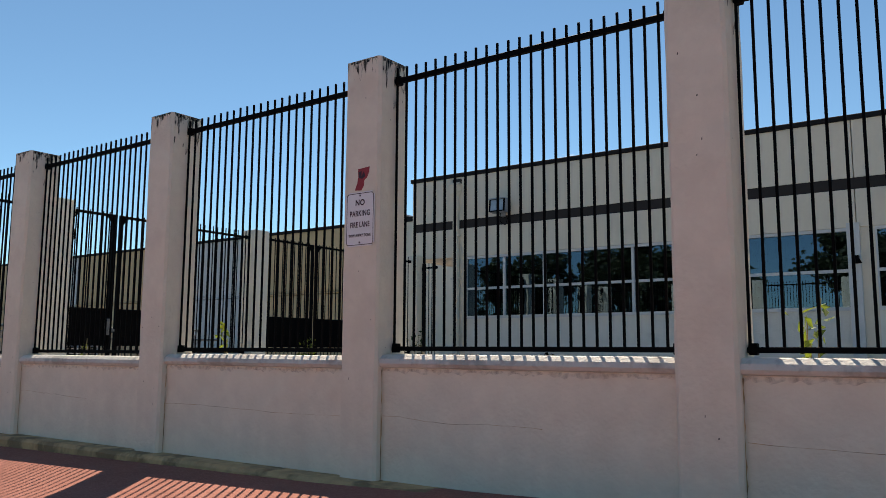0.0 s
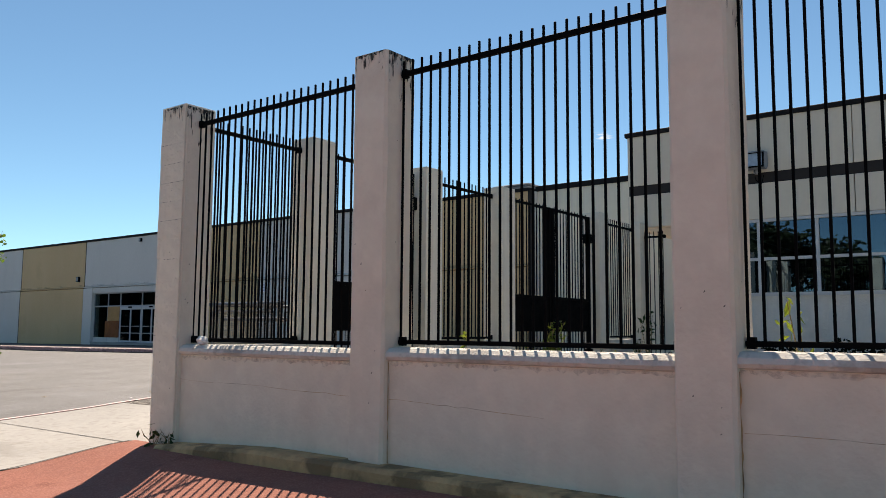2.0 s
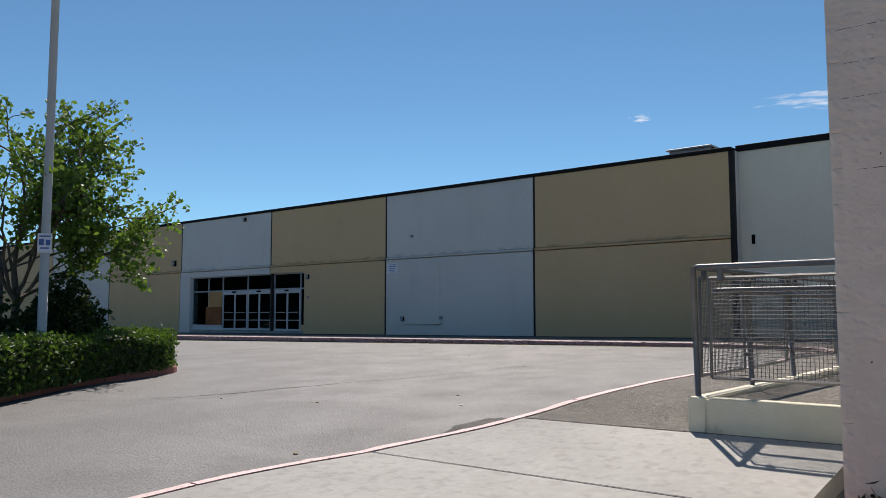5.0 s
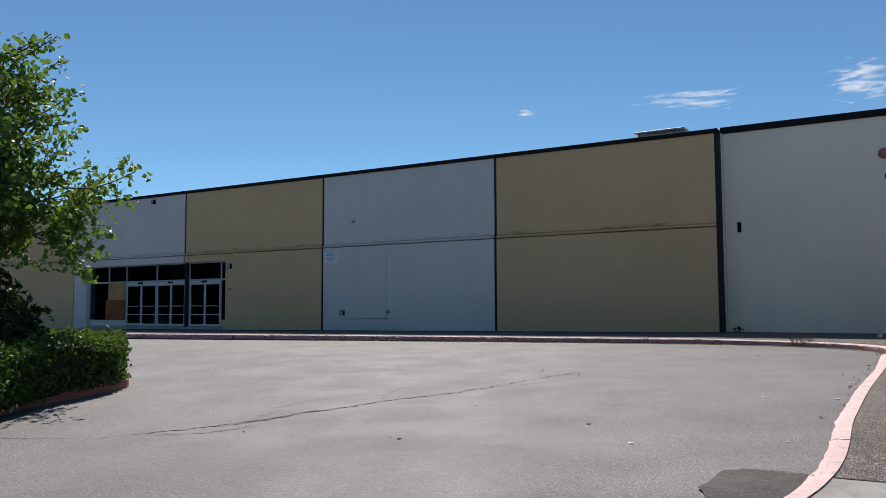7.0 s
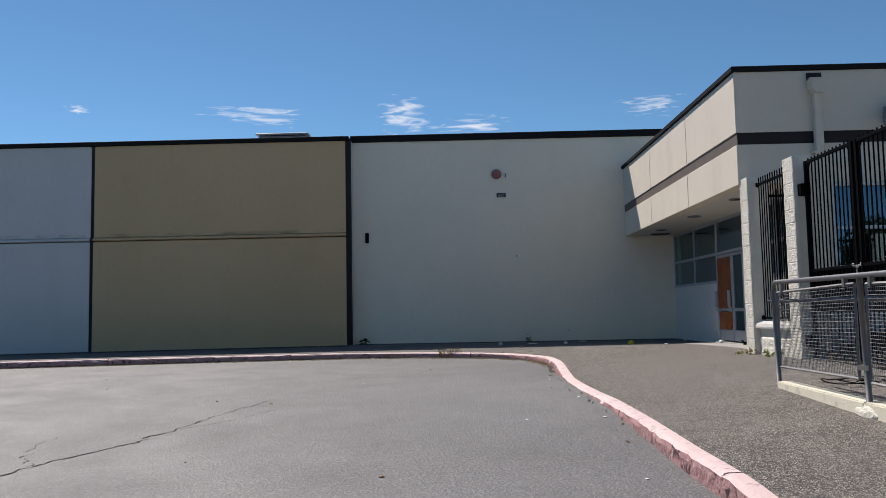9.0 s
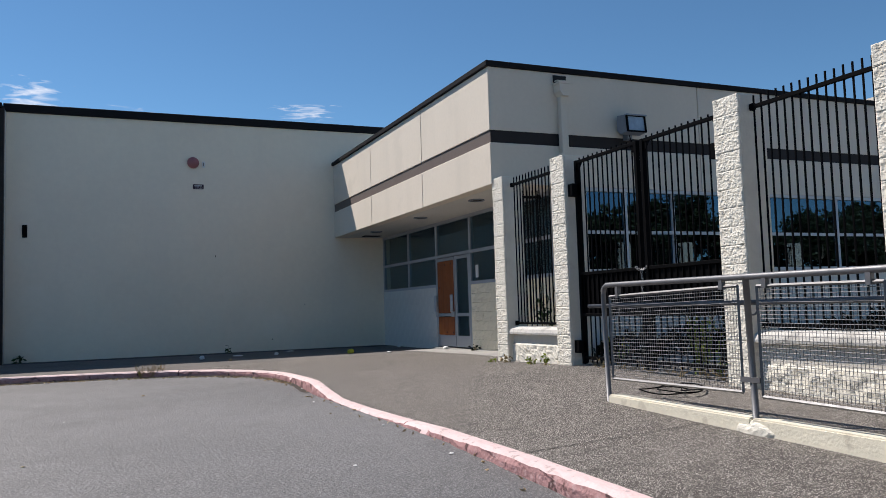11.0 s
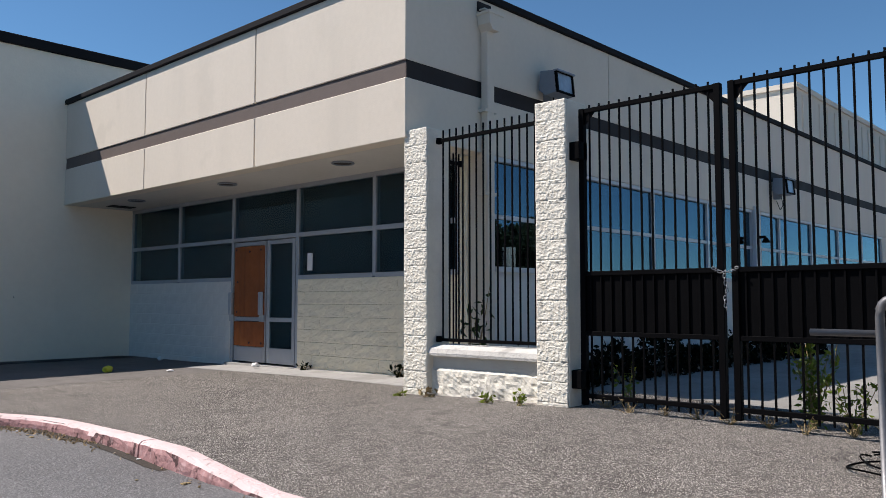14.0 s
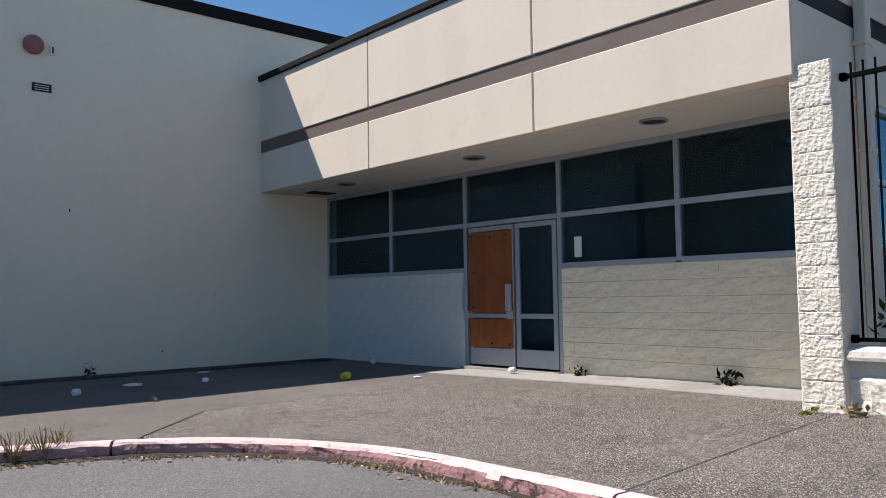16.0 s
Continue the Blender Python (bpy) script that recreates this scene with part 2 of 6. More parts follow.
M_BARK = material("bark", (0.12, 0.095, 0.07), 0.95, vary=0.3, big=6, fine=30, bump=0.6)
M_SOIL = material("island_soil", (0.04, 0.032, 0.024), 0.95, vary=0.3, big=3, fine=30, bump=0.6)
M_PAPER = material("litter_white", (0.75, 0.74, 0.72), 0.7, vary=0.05, bump=0.1)
M_YELLOW = material("litter_yellow", (0.75, 0.66, 0.05), 0.6, vary=0.1, bump=0.1)
M_DRY = material("dry_weed", (0.30, 0.22, 0.11), 0.9, vary=0.2, bump=0)
M_STRAW = leaf_material("straw_litter", (0.40, 0.33, 0.24), (0.2, 0.16, 0.1))
M_ROOF = material("roof_felt", (0.3, 0.3, 0.3), 0.9, bump=0.1)
M_GLASS = glass_material("dark_glass", (0.80, 0.93, 1.0), 0.03, (0.62, 0.74, 0.78))
M_DOORGLASS = glass_material("door_glass", (0.9, 0.97, 1.0), 0.018, (0.5, 0.6, 0.62))
M_BLUEGLASS = glass_material("reflective_glass", (0.50, 0.76, 0.95), 0.13, (0.26, 0.34, 0.40))


def film_material(name, color, scale, lo, hi, most, stretch=(1, 1, 1)):
    """A thin stain: patchy colour over whatever lies below."""
    m = bpy.data.materials.new(name)
    m.use_nodes = True
    n, l = m.node_tree.nodes, m.node_tree.links
    b = n["Principled BSDF"]
    b.inputs["Base Color"].default_value = (*color, 1)
    b.inputs["Roughness"].default_value = 0.9
    tc, nz, mr, tr, mx = n.new("ShaderNodeTexCoord"), n.new("ShaderNodeTexNoise"), n.new("ShaderNodeMapRange"), n.new("ShaderNodeBsdfTransparent"), n.new("ShaderNodeMixShader")
    nz.inputs["Scale"].default_value, nz.inputs["Detail"].default_value = scale, 8
    mp = n.new("ShaderNodeMapping")
    mp.inputs["Scale"].default_value = stretch
    l.new(tc.outputs["Object"], mp.inputs[0])
    l.new(mp.outputs[0], nz.inputs["Vector"])
    mr.inputs[1].default_value, mr.inputs[2].default_value, mr.inputs[3].default_value, mr.inputs[4].default_value = lo, hi, 0.0, most
    l.new(nz.outputs["Fac"], mr.inputs[0])
    l.new(mr.outputs[0], mx.inputs[0])
    l.new(tr.outputs[0], mx.inputs[1])
    l.new(b.outputs[0], mx.inputs[2])
    l.new(mx.outputs[0], n["Material Output"].inputs[0])
    return m


M_RUST = film_material("rust_film", (0.34, 0.20, 0.12), 22.0, 0.40, 0.75, 0.4)
M_DIRTSHADE = film_material("dirt_shade_film", (0.03, 0.027, 0.025), 2.2, 0.25, 0.6, 0.75)
M_GRIME = film_material("ledge_grime", (0.14, 0.115, 0.09), 1.6, 0.45, 0.9, 0.6, (1, 1, 3))
M_MILDEW = film_material("mildew_film", (0.022, 0.02, 0.018), 34.0, 0.54, 0.62, 0.85, (1, 1, 0.2))
M_MILDEWTOP = film_material("mildew_crust", (0.022, 0.02, 0.018), 26.0, 0.42, 0.58, 0.9, (1, 1, 0.6))
M_LEAF = leaf_material("tree_leaf", (0.075, 0.148, 0.03), (0.20, 0.34, 0.04))
M_HEDGE = leaf_material("hedge_leaf", (0.045, 0.095, 0.018), (0.10, 0.19, 0.02))
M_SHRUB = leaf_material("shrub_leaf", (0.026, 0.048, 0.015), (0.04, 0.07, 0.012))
M_FARLEAF = leaf_material("evergreen_leaf", (0.055, 0.078, 0.045), (0.05, 0.07, 0.03))
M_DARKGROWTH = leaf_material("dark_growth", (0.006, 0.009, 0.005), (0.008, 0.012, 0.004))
M_WEED = leaf_material("weed_leaf", (0.10, 0.16, 0.02), (0.25, 0.32, 0.03))

# ---- building helpers ----
OFF = {}


def base(name, loc, label="", category="", group="", kind=""):
    ob = new(name)
    ob.empty_display_size = 0.2
    ob.location = loc
    OFF[ob.name] = Vector(loc)
    return tagged(ob, label, category, group, kind)


def part(name, bm, mat, parent=None, label="", smooth=False):
    me = bpy.data.meshes.new(name)
    if parent is not None:
        bm.transform(Matrix.Translation(-OFF[parent.name]))
    bm.normal_update()
    bm.to_mesh(me)
    bm.free()
    me.materials.append(mat)
    if smooth:
        me.shade_smooth()
    ob = new(name, me)
    if parent is not None:
        ob.parent = parent
        OFF[ob.name] = OFF[parent.name]
    else:
        OFF[ob.name] = Vector((0, 0, 0))
    if label:
        ob["label"] = label
    return ob


def place(name, me, loc, parent):
    ob = new(name, me)
    ob.parent = parent
    ob.location = Vector(loc) - OFF[parent.name]
    OFF[ob.name] = Vector(loc)
    return ob


def mesh_of(name, bm, mat, smooth=False):
    me = bpy.data.meshes.new(name)
    bm.normal_update()
    bm.to_mesh(me)
    bm.free()
    me.materials.append(mat)
    if smooth:
        me.shade_smooth()
    return me


def add_box(bm, x0, x1, y0, y1, z0, z1, bevel=0.0):
    r = bmesh.ops.create_cube(bm, size=1.0)
    vs = r["verts"]
    for v in vs:
        v.co = ((x0 + x1) / 2 + v.co.x * (x1 - x0), (y0 + y1) / 2 + v.co.y * (y1 - y0), (z0 + z1) / 2 + v.co.z * (z1 - z0))
    if bevel:
        es = list({e for v in vs for e in v.link_edges})
        bmesh.ops.bevel(bm, geom=es, offset=bevel, segments=1, affect="EDGES")


def box(name, x0, x1, y0, y1, z0, z1, mat, parent=None, bevel=0.0, label=""):
    bm = bmesh.new()
    add_box(bm, x0, x1, y0, y1, z0, z1, bevel)
    return part(name, bm, mat, parent, label)


def add_tube(bm, pts, radius, n=8, taper=1.0, close=True):
    pts = [Vector(p) for p in pts]
    rings = []
    for i, p in enumerate(pts):
        d = (pts[min(i + 1, len(pts) - 1)] - pts[max(i - 1, 0)]).normalized()
        a = d.cross(Vector((0, 0, 1)))
        a = d.cross(Vector((1, 0, 0))) if a.length < 0.1 else a
        a.normalize()
        b = d.cross(a)
        r = radius * (1 + (taper - 1) * i / max(1, len(pts) - 1))
        rings.append([bm.verts.new(p + r * (a * math.cos(2 * math.pi * k / n) + b * math.sin(2 * math.pi * k / n))) for k in range(n)])
    for r0, r1 in zip(rings, rings[1:]):
        for k in range(n):
            bm.faces.new((r0[k], r0[(k + 1) % n], r1[(k + 1) % n], r1[k]))
    if close:
        bm.faces.new(rings[0])
        bm.faces.new(list(reversed(rings[-1])))


def tube(name, pts, radius, mat, parent=None, n=8, taper=1.0, label=""):
    bm = bmesh.new()
    add_tube(bm, pts, radius, n, taper)
    return part(name, bm, mat, parent, label, smooth=True)


def prism(name, outline, lo, hi, axis, mat, parent=None, label=""):
    """A flat outline, given in two axes, drawn out along the third."""
    bm = bmesh.new()

    def at(p, d):
        return {"x": (d, p[0], p[1]), "y": (p[0], d, p[1]), "z": (p[0], p[1], d)}[axis]

    a = [bm.verts.new(at(p, lo)) for p in outline]
    b = [bm.verts.new(at(p, hi)) for p in outline]
    n = len(a)
    bm.faces.new(a)
    bm.faces.new(list(reversed(b)))
    for i in range(n):
        bm.faces.new((a[i], b[i], b[(i + 1) % n], a[(i + 1) % n]))
    bmesh.ops.recalc_face_normals(bm, faces=bm.faces)
    return part(name, bm, mat, parent, label)


def leaves(name, centres, size, mat, parent=None, rng=None, long=1.6, label="", broad=False):
    """Many small folded leaves at the given centres, as one mesh."""
    rng = rng or np.random.default_rng(3)
    c = np.asarray(centres)
    k = len(c)
    u = rng.normal(size=(k, 3))
    u /= np.linalg.norm(u, axis=1)[:, None]
    w = np.cross(u, rng.normal(size=(k, 3)))
    w /= np.linalg.norm(w, axis=1)[:, None]
    nrm = np.cross(u, w)
    s = size * rng.uniform(0.6, 1.3, (k, 1))
    a, b = c - u * s * long / 2, c + u * s * long / 2
    if broad:
        half, fold = u * s * long * 0.2, nrm * s * 0.16
        v = np.stack([a, c + w * s * 0.5 - half + fold, c + w * s * 0.36 + half + fold, b, c - w * s * 0.36 + half + fold, c - w * s * 0.5 - half + fold], 1).reshape(-1, 3)
    else:
        l, r = c - w * s * 0.45 + nrm * s * 0.15, c + w * s * 0.45 + nrm * s * 0.15
        v = np.stack([a, r, b, l], 1).reshape(-1, 3)
    if parent is not None:
        v = v - np.array(OFF[parent.name])
    f = np.arange(k)[:, None] * (6 if broad else 4)
    faces = np.concatenate([f + [[0, 1, 2, 3]], f + [[0, 3, 4, 5]]] if broad else [f + [[0, 1, 2]], f + [[0, 2, 3]]]).tolist()
    me = bpy.data.meshes.new(name)
    me.from_pydata(v.tolist(), [], faces)
    me.materials.append(mat)
    ob = new(name, me)
    if parent is not None:
        ob.parent = parent
        OFF[ob.name] = OFF[parent.name]
    if label:
        ob["label"] = label
    return ob


# ---- ground levels ----
def road_z(x, y):
    z = np.interp(y, [-60, 0, 5, 10, 13, 17, 22, 60], [-0.6, 0.34, 0.52, 0.69, 0.81, 0.93, 0.94, 0.92])
    near = np.interp(y, [-12, 0, 3, 4.93, 6.5, 8.6, 11.2, 14.5, 17, 22], [0.10, 0.34, 0.44, 0.51, 0.68, 0.80, 0.925, 0.935, 0.965, 0.955])
    k = np.clip((x + 22.3) / 4.3, 0, 1)
    return (z - np.clip((-22 - x) * 0.011, 0, 0.30)) * (1 - k) + np.maximum(near, z) * k


def pave_z(x, y):
    z = np.interp(y, [-12, 0, 3, 4.93, 6.5, 7.5, 8.6, 9.8, 11.2, 14.5, 17, 22, 26.2], [0.2, 0.45, 0.55, 0.635, 0.81, 0.92, 0.965, 1.0, 1.055, 1.11, 1.065, 1.06, 1.06])
    # the pavement dips to a dropped kerb
    dip = np.interp(y, [6.5, 7.5, 9.8, 11.0, 12.2, 13.5, 14.4, 15.0, 15.6], [0, 0.035, 0.04, 0.075, 0.115, 0.145, 0.15, 0.08, 0]) * np.clip(1 - (x + 17.7) / 1.7, 0, 1)
    return z - dip + np.clip((x + 17.7) * 0.02, 0, 0.08) * np.clip((y - 5) / 3, 0, 1) * np.clip((24 - y) / 5, 0, 1) - np.clip((-22 - x) * 0.0075, 0, 0.35)


def red_z(x, y):
    return np.interp(x, [-14.6, -13, -10, -8, -6, -2, 6, 30], [0.61, 0.60, 0.67, 0.73, 0.80, 0.92, 1.1, 1.3]) + 0.03 * (y - 4.85) + np.interp(x, [-14.6, -13.5, -11, -8, -6], [0.10, 0.11, 0.08, 0.04, 0.0]) * np.clip((y - 3.7) / 1.0, 0, 1)


KERB = [(-18.8, -12.0), (-18.5, 0.0), (-18.42, 2.75), (-18.42, 3.8), (-18.2, 4.93), (-17.70, 6.5), (-17.735, 8.6), (-17.775, 11.0), (-17.81, 13.5), (-17.80, 15.5), (-17.72, 17.0), (-17.87, 18.45), (-18.70, 19.78), (-20.6, 20.68), (-24.0, 21.0), (-31.0, 21.0), (-43.0, 20.6), (-60.0, 20.3), (-80.0, 20.0)]


def spline(pts, step):
    """Points along a smooth line through pts."""
    out = []
    p = [Vector((*a, 0)) for a in pts]
    for i in range(len(p) - 1):
        p0, p1, p2, p3 = p[max(i - 1, 0)], p[i], p[i + 1], p[min(i + 2, len(p) - 1)]
        k = max(2, int((p2 - p1).length / step))
        for j in range(k):
            t = j / k
            m1, m2 = (p2 - p0) * 0.5, (p3 - p1) * 0.5
            ln = (p2 - p1).length
            if m1.length > 0:
                m1 = m1.normalized() * ln
            if m2.length > 0:
                m2 = m2.normalized() * ln
            out.append((2 * t**3 - 3 * t * t + 1) * p1 + (t**3 - 2 * t * t + t) * m1 + (-2 * t**3 + 3 * t * t) * p2 + (t**3 - t * t) * m2)
    out.append(p[-1])
    return out


KLINE = spline(KERB, 0.11)
KY = [(p.y, p.x) for p in KLINE if p.y <= 17.0]
KX = sorted((p.x, p.y) for p in KLINE if p.x <= -17.7 and p.y >= 17.0)


def kerb_x(y):
    return np.interp(y, [a for a, _ in KY], [b for _, b in KY])


def kerb_y(x):
    return np.interp(x, [a for a, _ in KX], [b for _, b in KX])


def sheet(name, us, vs, where, mat, label, kind="structure", skirt=0.25):
    """A surface over a grid of us and vs, where(u, v) gives the place; with a skirt all round."""
    bm = bmesh.new()
    g = [[bm.verts.new(where(u, v)) for v in vs] for u in us]
    for i in range(len(us) - 1):
        for j in range(len(vs) - 1):
            bm.faces.new((g[i][j], g[i + 1][j], g[i + 1][j + 1], g[i][j + 1]))
    if skirt:
        edge = [e for e in bm.edges if len(e.link_faces) == 1]
        r = bmesh.ops.extrude_edge_only(bm, edges=edge)
        for v in r["geom"]:
            if isinstance(v, bmesh.types.BMVert):
                v.co.z -= skirt
    bmesh.ops.recalc_face_normals(bm, faces=bm.faces)
    if sum(f.normal.z for f in bm.faces) < 0:
        bmesh.ops.reverse_faces(bm, faces=bm.faces)
    ob = part(name, bm, mat, smooth=False)
    return tagged(ob, label, name.replace("_", " "), kind=kind)


gx = [-900, -400, -200, -120, -90] + list(np.arange(-80, -26, 2.0)) + list(np.arange(-26, -16, 0.5)) + list(np.arange(-16, 30.1, 2.0)) + [60, 120, 300, 900]
gy = [-900, -400, -200, -100, -60] + list(np.arange(-40, 40.1, 1.0)) + [80, 200, 400, 900]
sheet("road", gx, gy, lambda x, y: (x, y, float(road_z(x, y))), M_ASPHALT, "grey weathered asphalt of a parking lot", skirt=0)
sheet("pavement_concrete", list(np.linspace(0, 1, 14)), list(np.arange(-12, 6.56, 0.25)) + [6.55], lambda u, y: (float(kerb_x(y) + 0.1) * (1 - u) - 14.6 * u, y, float(pave_z((kerb_x(y) + 0.1) * (1 - u) - 14.6 * u, y))), M_CONC, "pale stained concrete pavement slabs beside the kerb")
sheet("pavement_red", list(np.arange(-14.6, 30.1, 0.6)), list(np.arange(-1.2, 3.6, 0.5)) + list(np.arange(3.6, 4.9, 0.15)) + [4.95], lambda x, y: (x, y, float(red_z(x, y))), M_RED, "red coated pavement along the fence wall")
# unseen ground, added so that the fence gets a greyer bounce
sheet("street", list(np.arange(-14.6, 30.1, 0.6)), list(np.arange(-12, -1.3, 1.2)) + [-1.2], lambda x, y: (x, y, float(red_z(x, y)) - 0.01), M_ASPHALT, "unseen grey asphalt beside the red pavement, added for a neutral bounce")
AGG_END = 6.562
sheet("plaza_pavement", list(np.linspace(0, 1, 14)), [AGG_END] + list(np.arange(6.75, 17.01, 0.25)), lambda u, y: (float(kerb_x(y) + 0.1) * (1 - u) - 12.8 * u, y, float(pave_z((kerb_x(y) + 0.1) * (1 - u) - 12.8 * u, y))), M_AGG, "brown exposed-aggregate concrete forecourt")


def kerb_back(x):
    return float(kerb_y(x)) + 0.1 if x < -17.7 else 17.0


def finish_line(x):
    """Where the rough aggregate gives way to a smoother finish."""
    return max(kerb_back(x), float(np.interp(x, [-18.85, -17.8, -12.8], [20.25, 21.33, 21.32])))


def front_walk(x, v):
    y = kerb_back(x) * (1 - v) + finish_line(x) * v
    return (x, y, float(pave_z(x, y)))


def wall_walk(x, v):
    y = (finish_line(x) if x > -18.86 else kerb_back(x)) * (1 - v) + 26.6 * v
    return (x, y, float(pave_z(x, y)))


sheet("front_pavement", list(np.arange(-18.85, -12.7, 0.15)), list(np.linspace(0, 1, 12)), front_walk, M_AGG, "brown exposed-aggregate pavement before the shop front")
sheet("store_pavement", list(np.arange(-80, -26, 1.0)) + list(np.arange(-26, -18.9, 0.2)) + list(np.arange(-18.85, -12.7, 0.15)), list(np.linspace(0, 1, 12)), wall_walk, M_BRUSH, "smooth weathered grey-brown concrete pavement before the store wall")
box("yard_floor", -13.9, 25, 5.3, 16.6, 0.6, 1.12, M_YARD)
tagged(bpy.data.objects["yard_floor"], "weathered grey concrete yard behind the fence", "yard floor", kind="structure")

# score lines in the pavements
jt = base("pavement_joints", (-16, 10, 1.0), "dark score joints across the pavement", "joint", kind="structure")


def joint(p, q, fn, w=0.012):
    bm = bmesh.new()
    a, b = Vector((*p, 0)), Vector((*q, 0))
    d = (b - a).normalized()
    s = Vector((-d.y, d.x, 0)) * w / 2
    k = max(2, int((b - a).length / 0.25))
    rows = []
    for i in range(k + 1):
        c = a.lerp(b, i / k)
        c.z = float(fn(c.x, c.y)) + 0.005
        rows.append((bm.verts.new(c - s), bm.verts.new(c + s)))
    for (a0, a1), (b0, b1) in zip(rows, rows[1:]):
        bm.faces.new((a0, b0, b1, a1))
    part("joint", bm, M_JOINT, jt)


joint((-18.05, 4.98), (-14.6, 5.05), pave_z, 0.013)
joint((-17.7, 6.556), (-15.9, 6.556), pave_z, 0.02)
joint((float(kerb_x(9.83)) + 0.1, 9.83), (-15.93, 9.83), pave_z, 0.014)
joint((-17.64, 16.23), (-14.25, 16.42), pave_z, 0.01)
joint((-18.85, 20.25), (-17.8, 21.33), pave_z, 0.018)
joint((-17.8, 21.35), (-13.75, 21.32), pave_z, 0.008)
joint((-14.6, -4.0), (-14.6, 4.9), lambda x, y: max(red_z(x, y), pave_z(x, y)), 0.03)

# kerb stones
kb = base("kerb", (-17.8, 12, 1.0), "worn pink painted concrete kerb", "kerb", kind="structure")


def kerb_run(line, mat, parent, fz, lo_z, width=0.15, seg=2.4, name="kerb_stone", gap=0.012, inward=1, face=None, through_at=None):
    """Kerb stones along a line, each with a rounded, chipped nose."""
    rng = np.random.default_rng(5)
    stones, cur, run = [], [line[0]], 0.0
    stops = [0.0]
    for a, b in zip(line, line[1:]):
        stops.append(stops[-1] + (b - a).length)
    meet = seg if through_at is None else stops[min(range(len(line)), key=lambda i: (line[i] - through_at).length)] % seg
    for b, run in zip(line[1:], stops[1:]):
        cur.append(b)
        if run >= meet:
            stones.append(cur)
            cur = [b]
            meet += seg
    if len(cur) > 1:
        stones.append(cur)
    for st in stones:
        bm = bmesh.new()
        rows = []
        for i, p in enumerate(st):
            d = (st[min(i + 1, len(st) - 1)] - st[max(i - 1, 0)]).normalized()
            n = Vector((d.y, -d.x, 0)) * inward
            q = p + d * (gap if i == 0 else -gap if i == len(st) - 1 else 0)
            zt = float(fz(q.x + n.x * 0.1, q.y + n.y * 0.1)) + 0.010
            zb = float(lo_z(q.x, q.y)) - 0.08
            c = rng.normal(0, 0.007, 4)
            prof = [(-0.025, zb), (-0.02 + c[0], zt - 0.06), (-0.012 + c[1], zt - 0.025 + c[2] * 0.5), (0.012, zt - 0.006 + c[3] * 0.4), (0.035, zt), (width, zt), (width, zb)]
            rows.append([bm.verts.new((q.x + n.x * o, q.y + n.y * o, z)) for o, z in prof])
        for r0, r1 in zip(rows, rows[1:]):
            for k in range(len(r0) - 1):
                bm.faces.new((r0[k], r1[k], r1[k + 1], r0[k + 1]))
        bm.faces.new(rows[0])
        bm.faces.new(list(reversed(rows[-1])))
        bmesh.ops.recalc_face_normals(bm, faces=bm.faces)
        ob = part(name, bm, mat, parent)
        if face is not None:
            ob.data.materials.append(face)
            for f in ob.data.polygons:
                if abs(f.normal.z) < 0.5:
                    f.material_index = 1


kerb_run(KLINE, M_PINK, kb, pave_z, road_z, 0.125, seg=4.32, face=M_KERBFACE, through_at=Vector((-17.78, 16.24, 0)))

# ---- store wall ----
FY = 26.135
TOPZ = 7.23
joints_x = [-22.69, -30.47, -38.54, -46.94, -55.4, -63.9, -72.4, -81.0]
store = base("wall_store", (-40, FY, 1.0), "long store wall of tan and grey precast panels with a black coping", "wall", kind="structure")
box("core", -44.0, -22.69, FY + 0.48, FY + 0.9, 0.5, 7.15, M_GAP, store)
box("core", -90, -54.5, FY + 0.48, FY + 0.9, 0.5, 7.15, M_GAP, store)
box("core", -54.5, -44.0, FY + 0.48, FY + 0.9, 4.0, 7.15, M_GAP, store)
DOOR_L, DOOR_R, DOOR_T = -54.3, -44.2, 3.98


def panel(x0, x1, z0, z1, y, mat):
    box("panel", x0, x1, y, FY + 0.48, z0, z1, mat, store, 0.012)


for i, (xr, xl) in enumerate(zip(joints_x, joints_x[1:])):
    m = M_TAN if i % 2 == 0 else M_GREY
    r, l = xr - (0.065 if i == 0 else 0.05), xl + 0.05
    panel(l, r, 4.43, TOPZ, FY + 0.02, m)
    # the sloped ledge between the two rows of panels
    prism("ledge", [(FY - 0.02, 4.32), (FY - 0.07, 4.34), (FY - 0.07, 4.37), (FY + 0.03, 4.42), (FY + 0.2, 4.42), (FY + 0.2, 4.32)], l, r, "x", m, store)
    lo, hi = l, r
    if lo < DOOR_R < hi:
        panel(DOOR_R, hi, 0.75, 4.295, FY - 0.02, m)
        panel(lo, DOOR_R, DOOR_T, 4.295, FY - 0.02, m)
    elif lo < DOOR_L < hi:
        panel(lo, DOOR_L, 0.75, 4.295, FY - 0.06, m)
        panel(DOOR_L, hi, DOOR_T, 4.295, FY - 0.02, m)
    else:
        panel(lo, hi, 0.75, 4.295, FY - 0.02, m)
for x in joints_x[1:]:
    for z0, z1 in ((4.425, TOPZ), (0.75, 4.43)) if not -47.5 < x < -46 else ((4.425, TOPZ),):
        box("joint_seal", x - 0.06, x + 0.06, FY + (0.04 if z0 > 4 else 0.0), FY + 0.47, z0 + 0.002, z1, M_GAP, store)
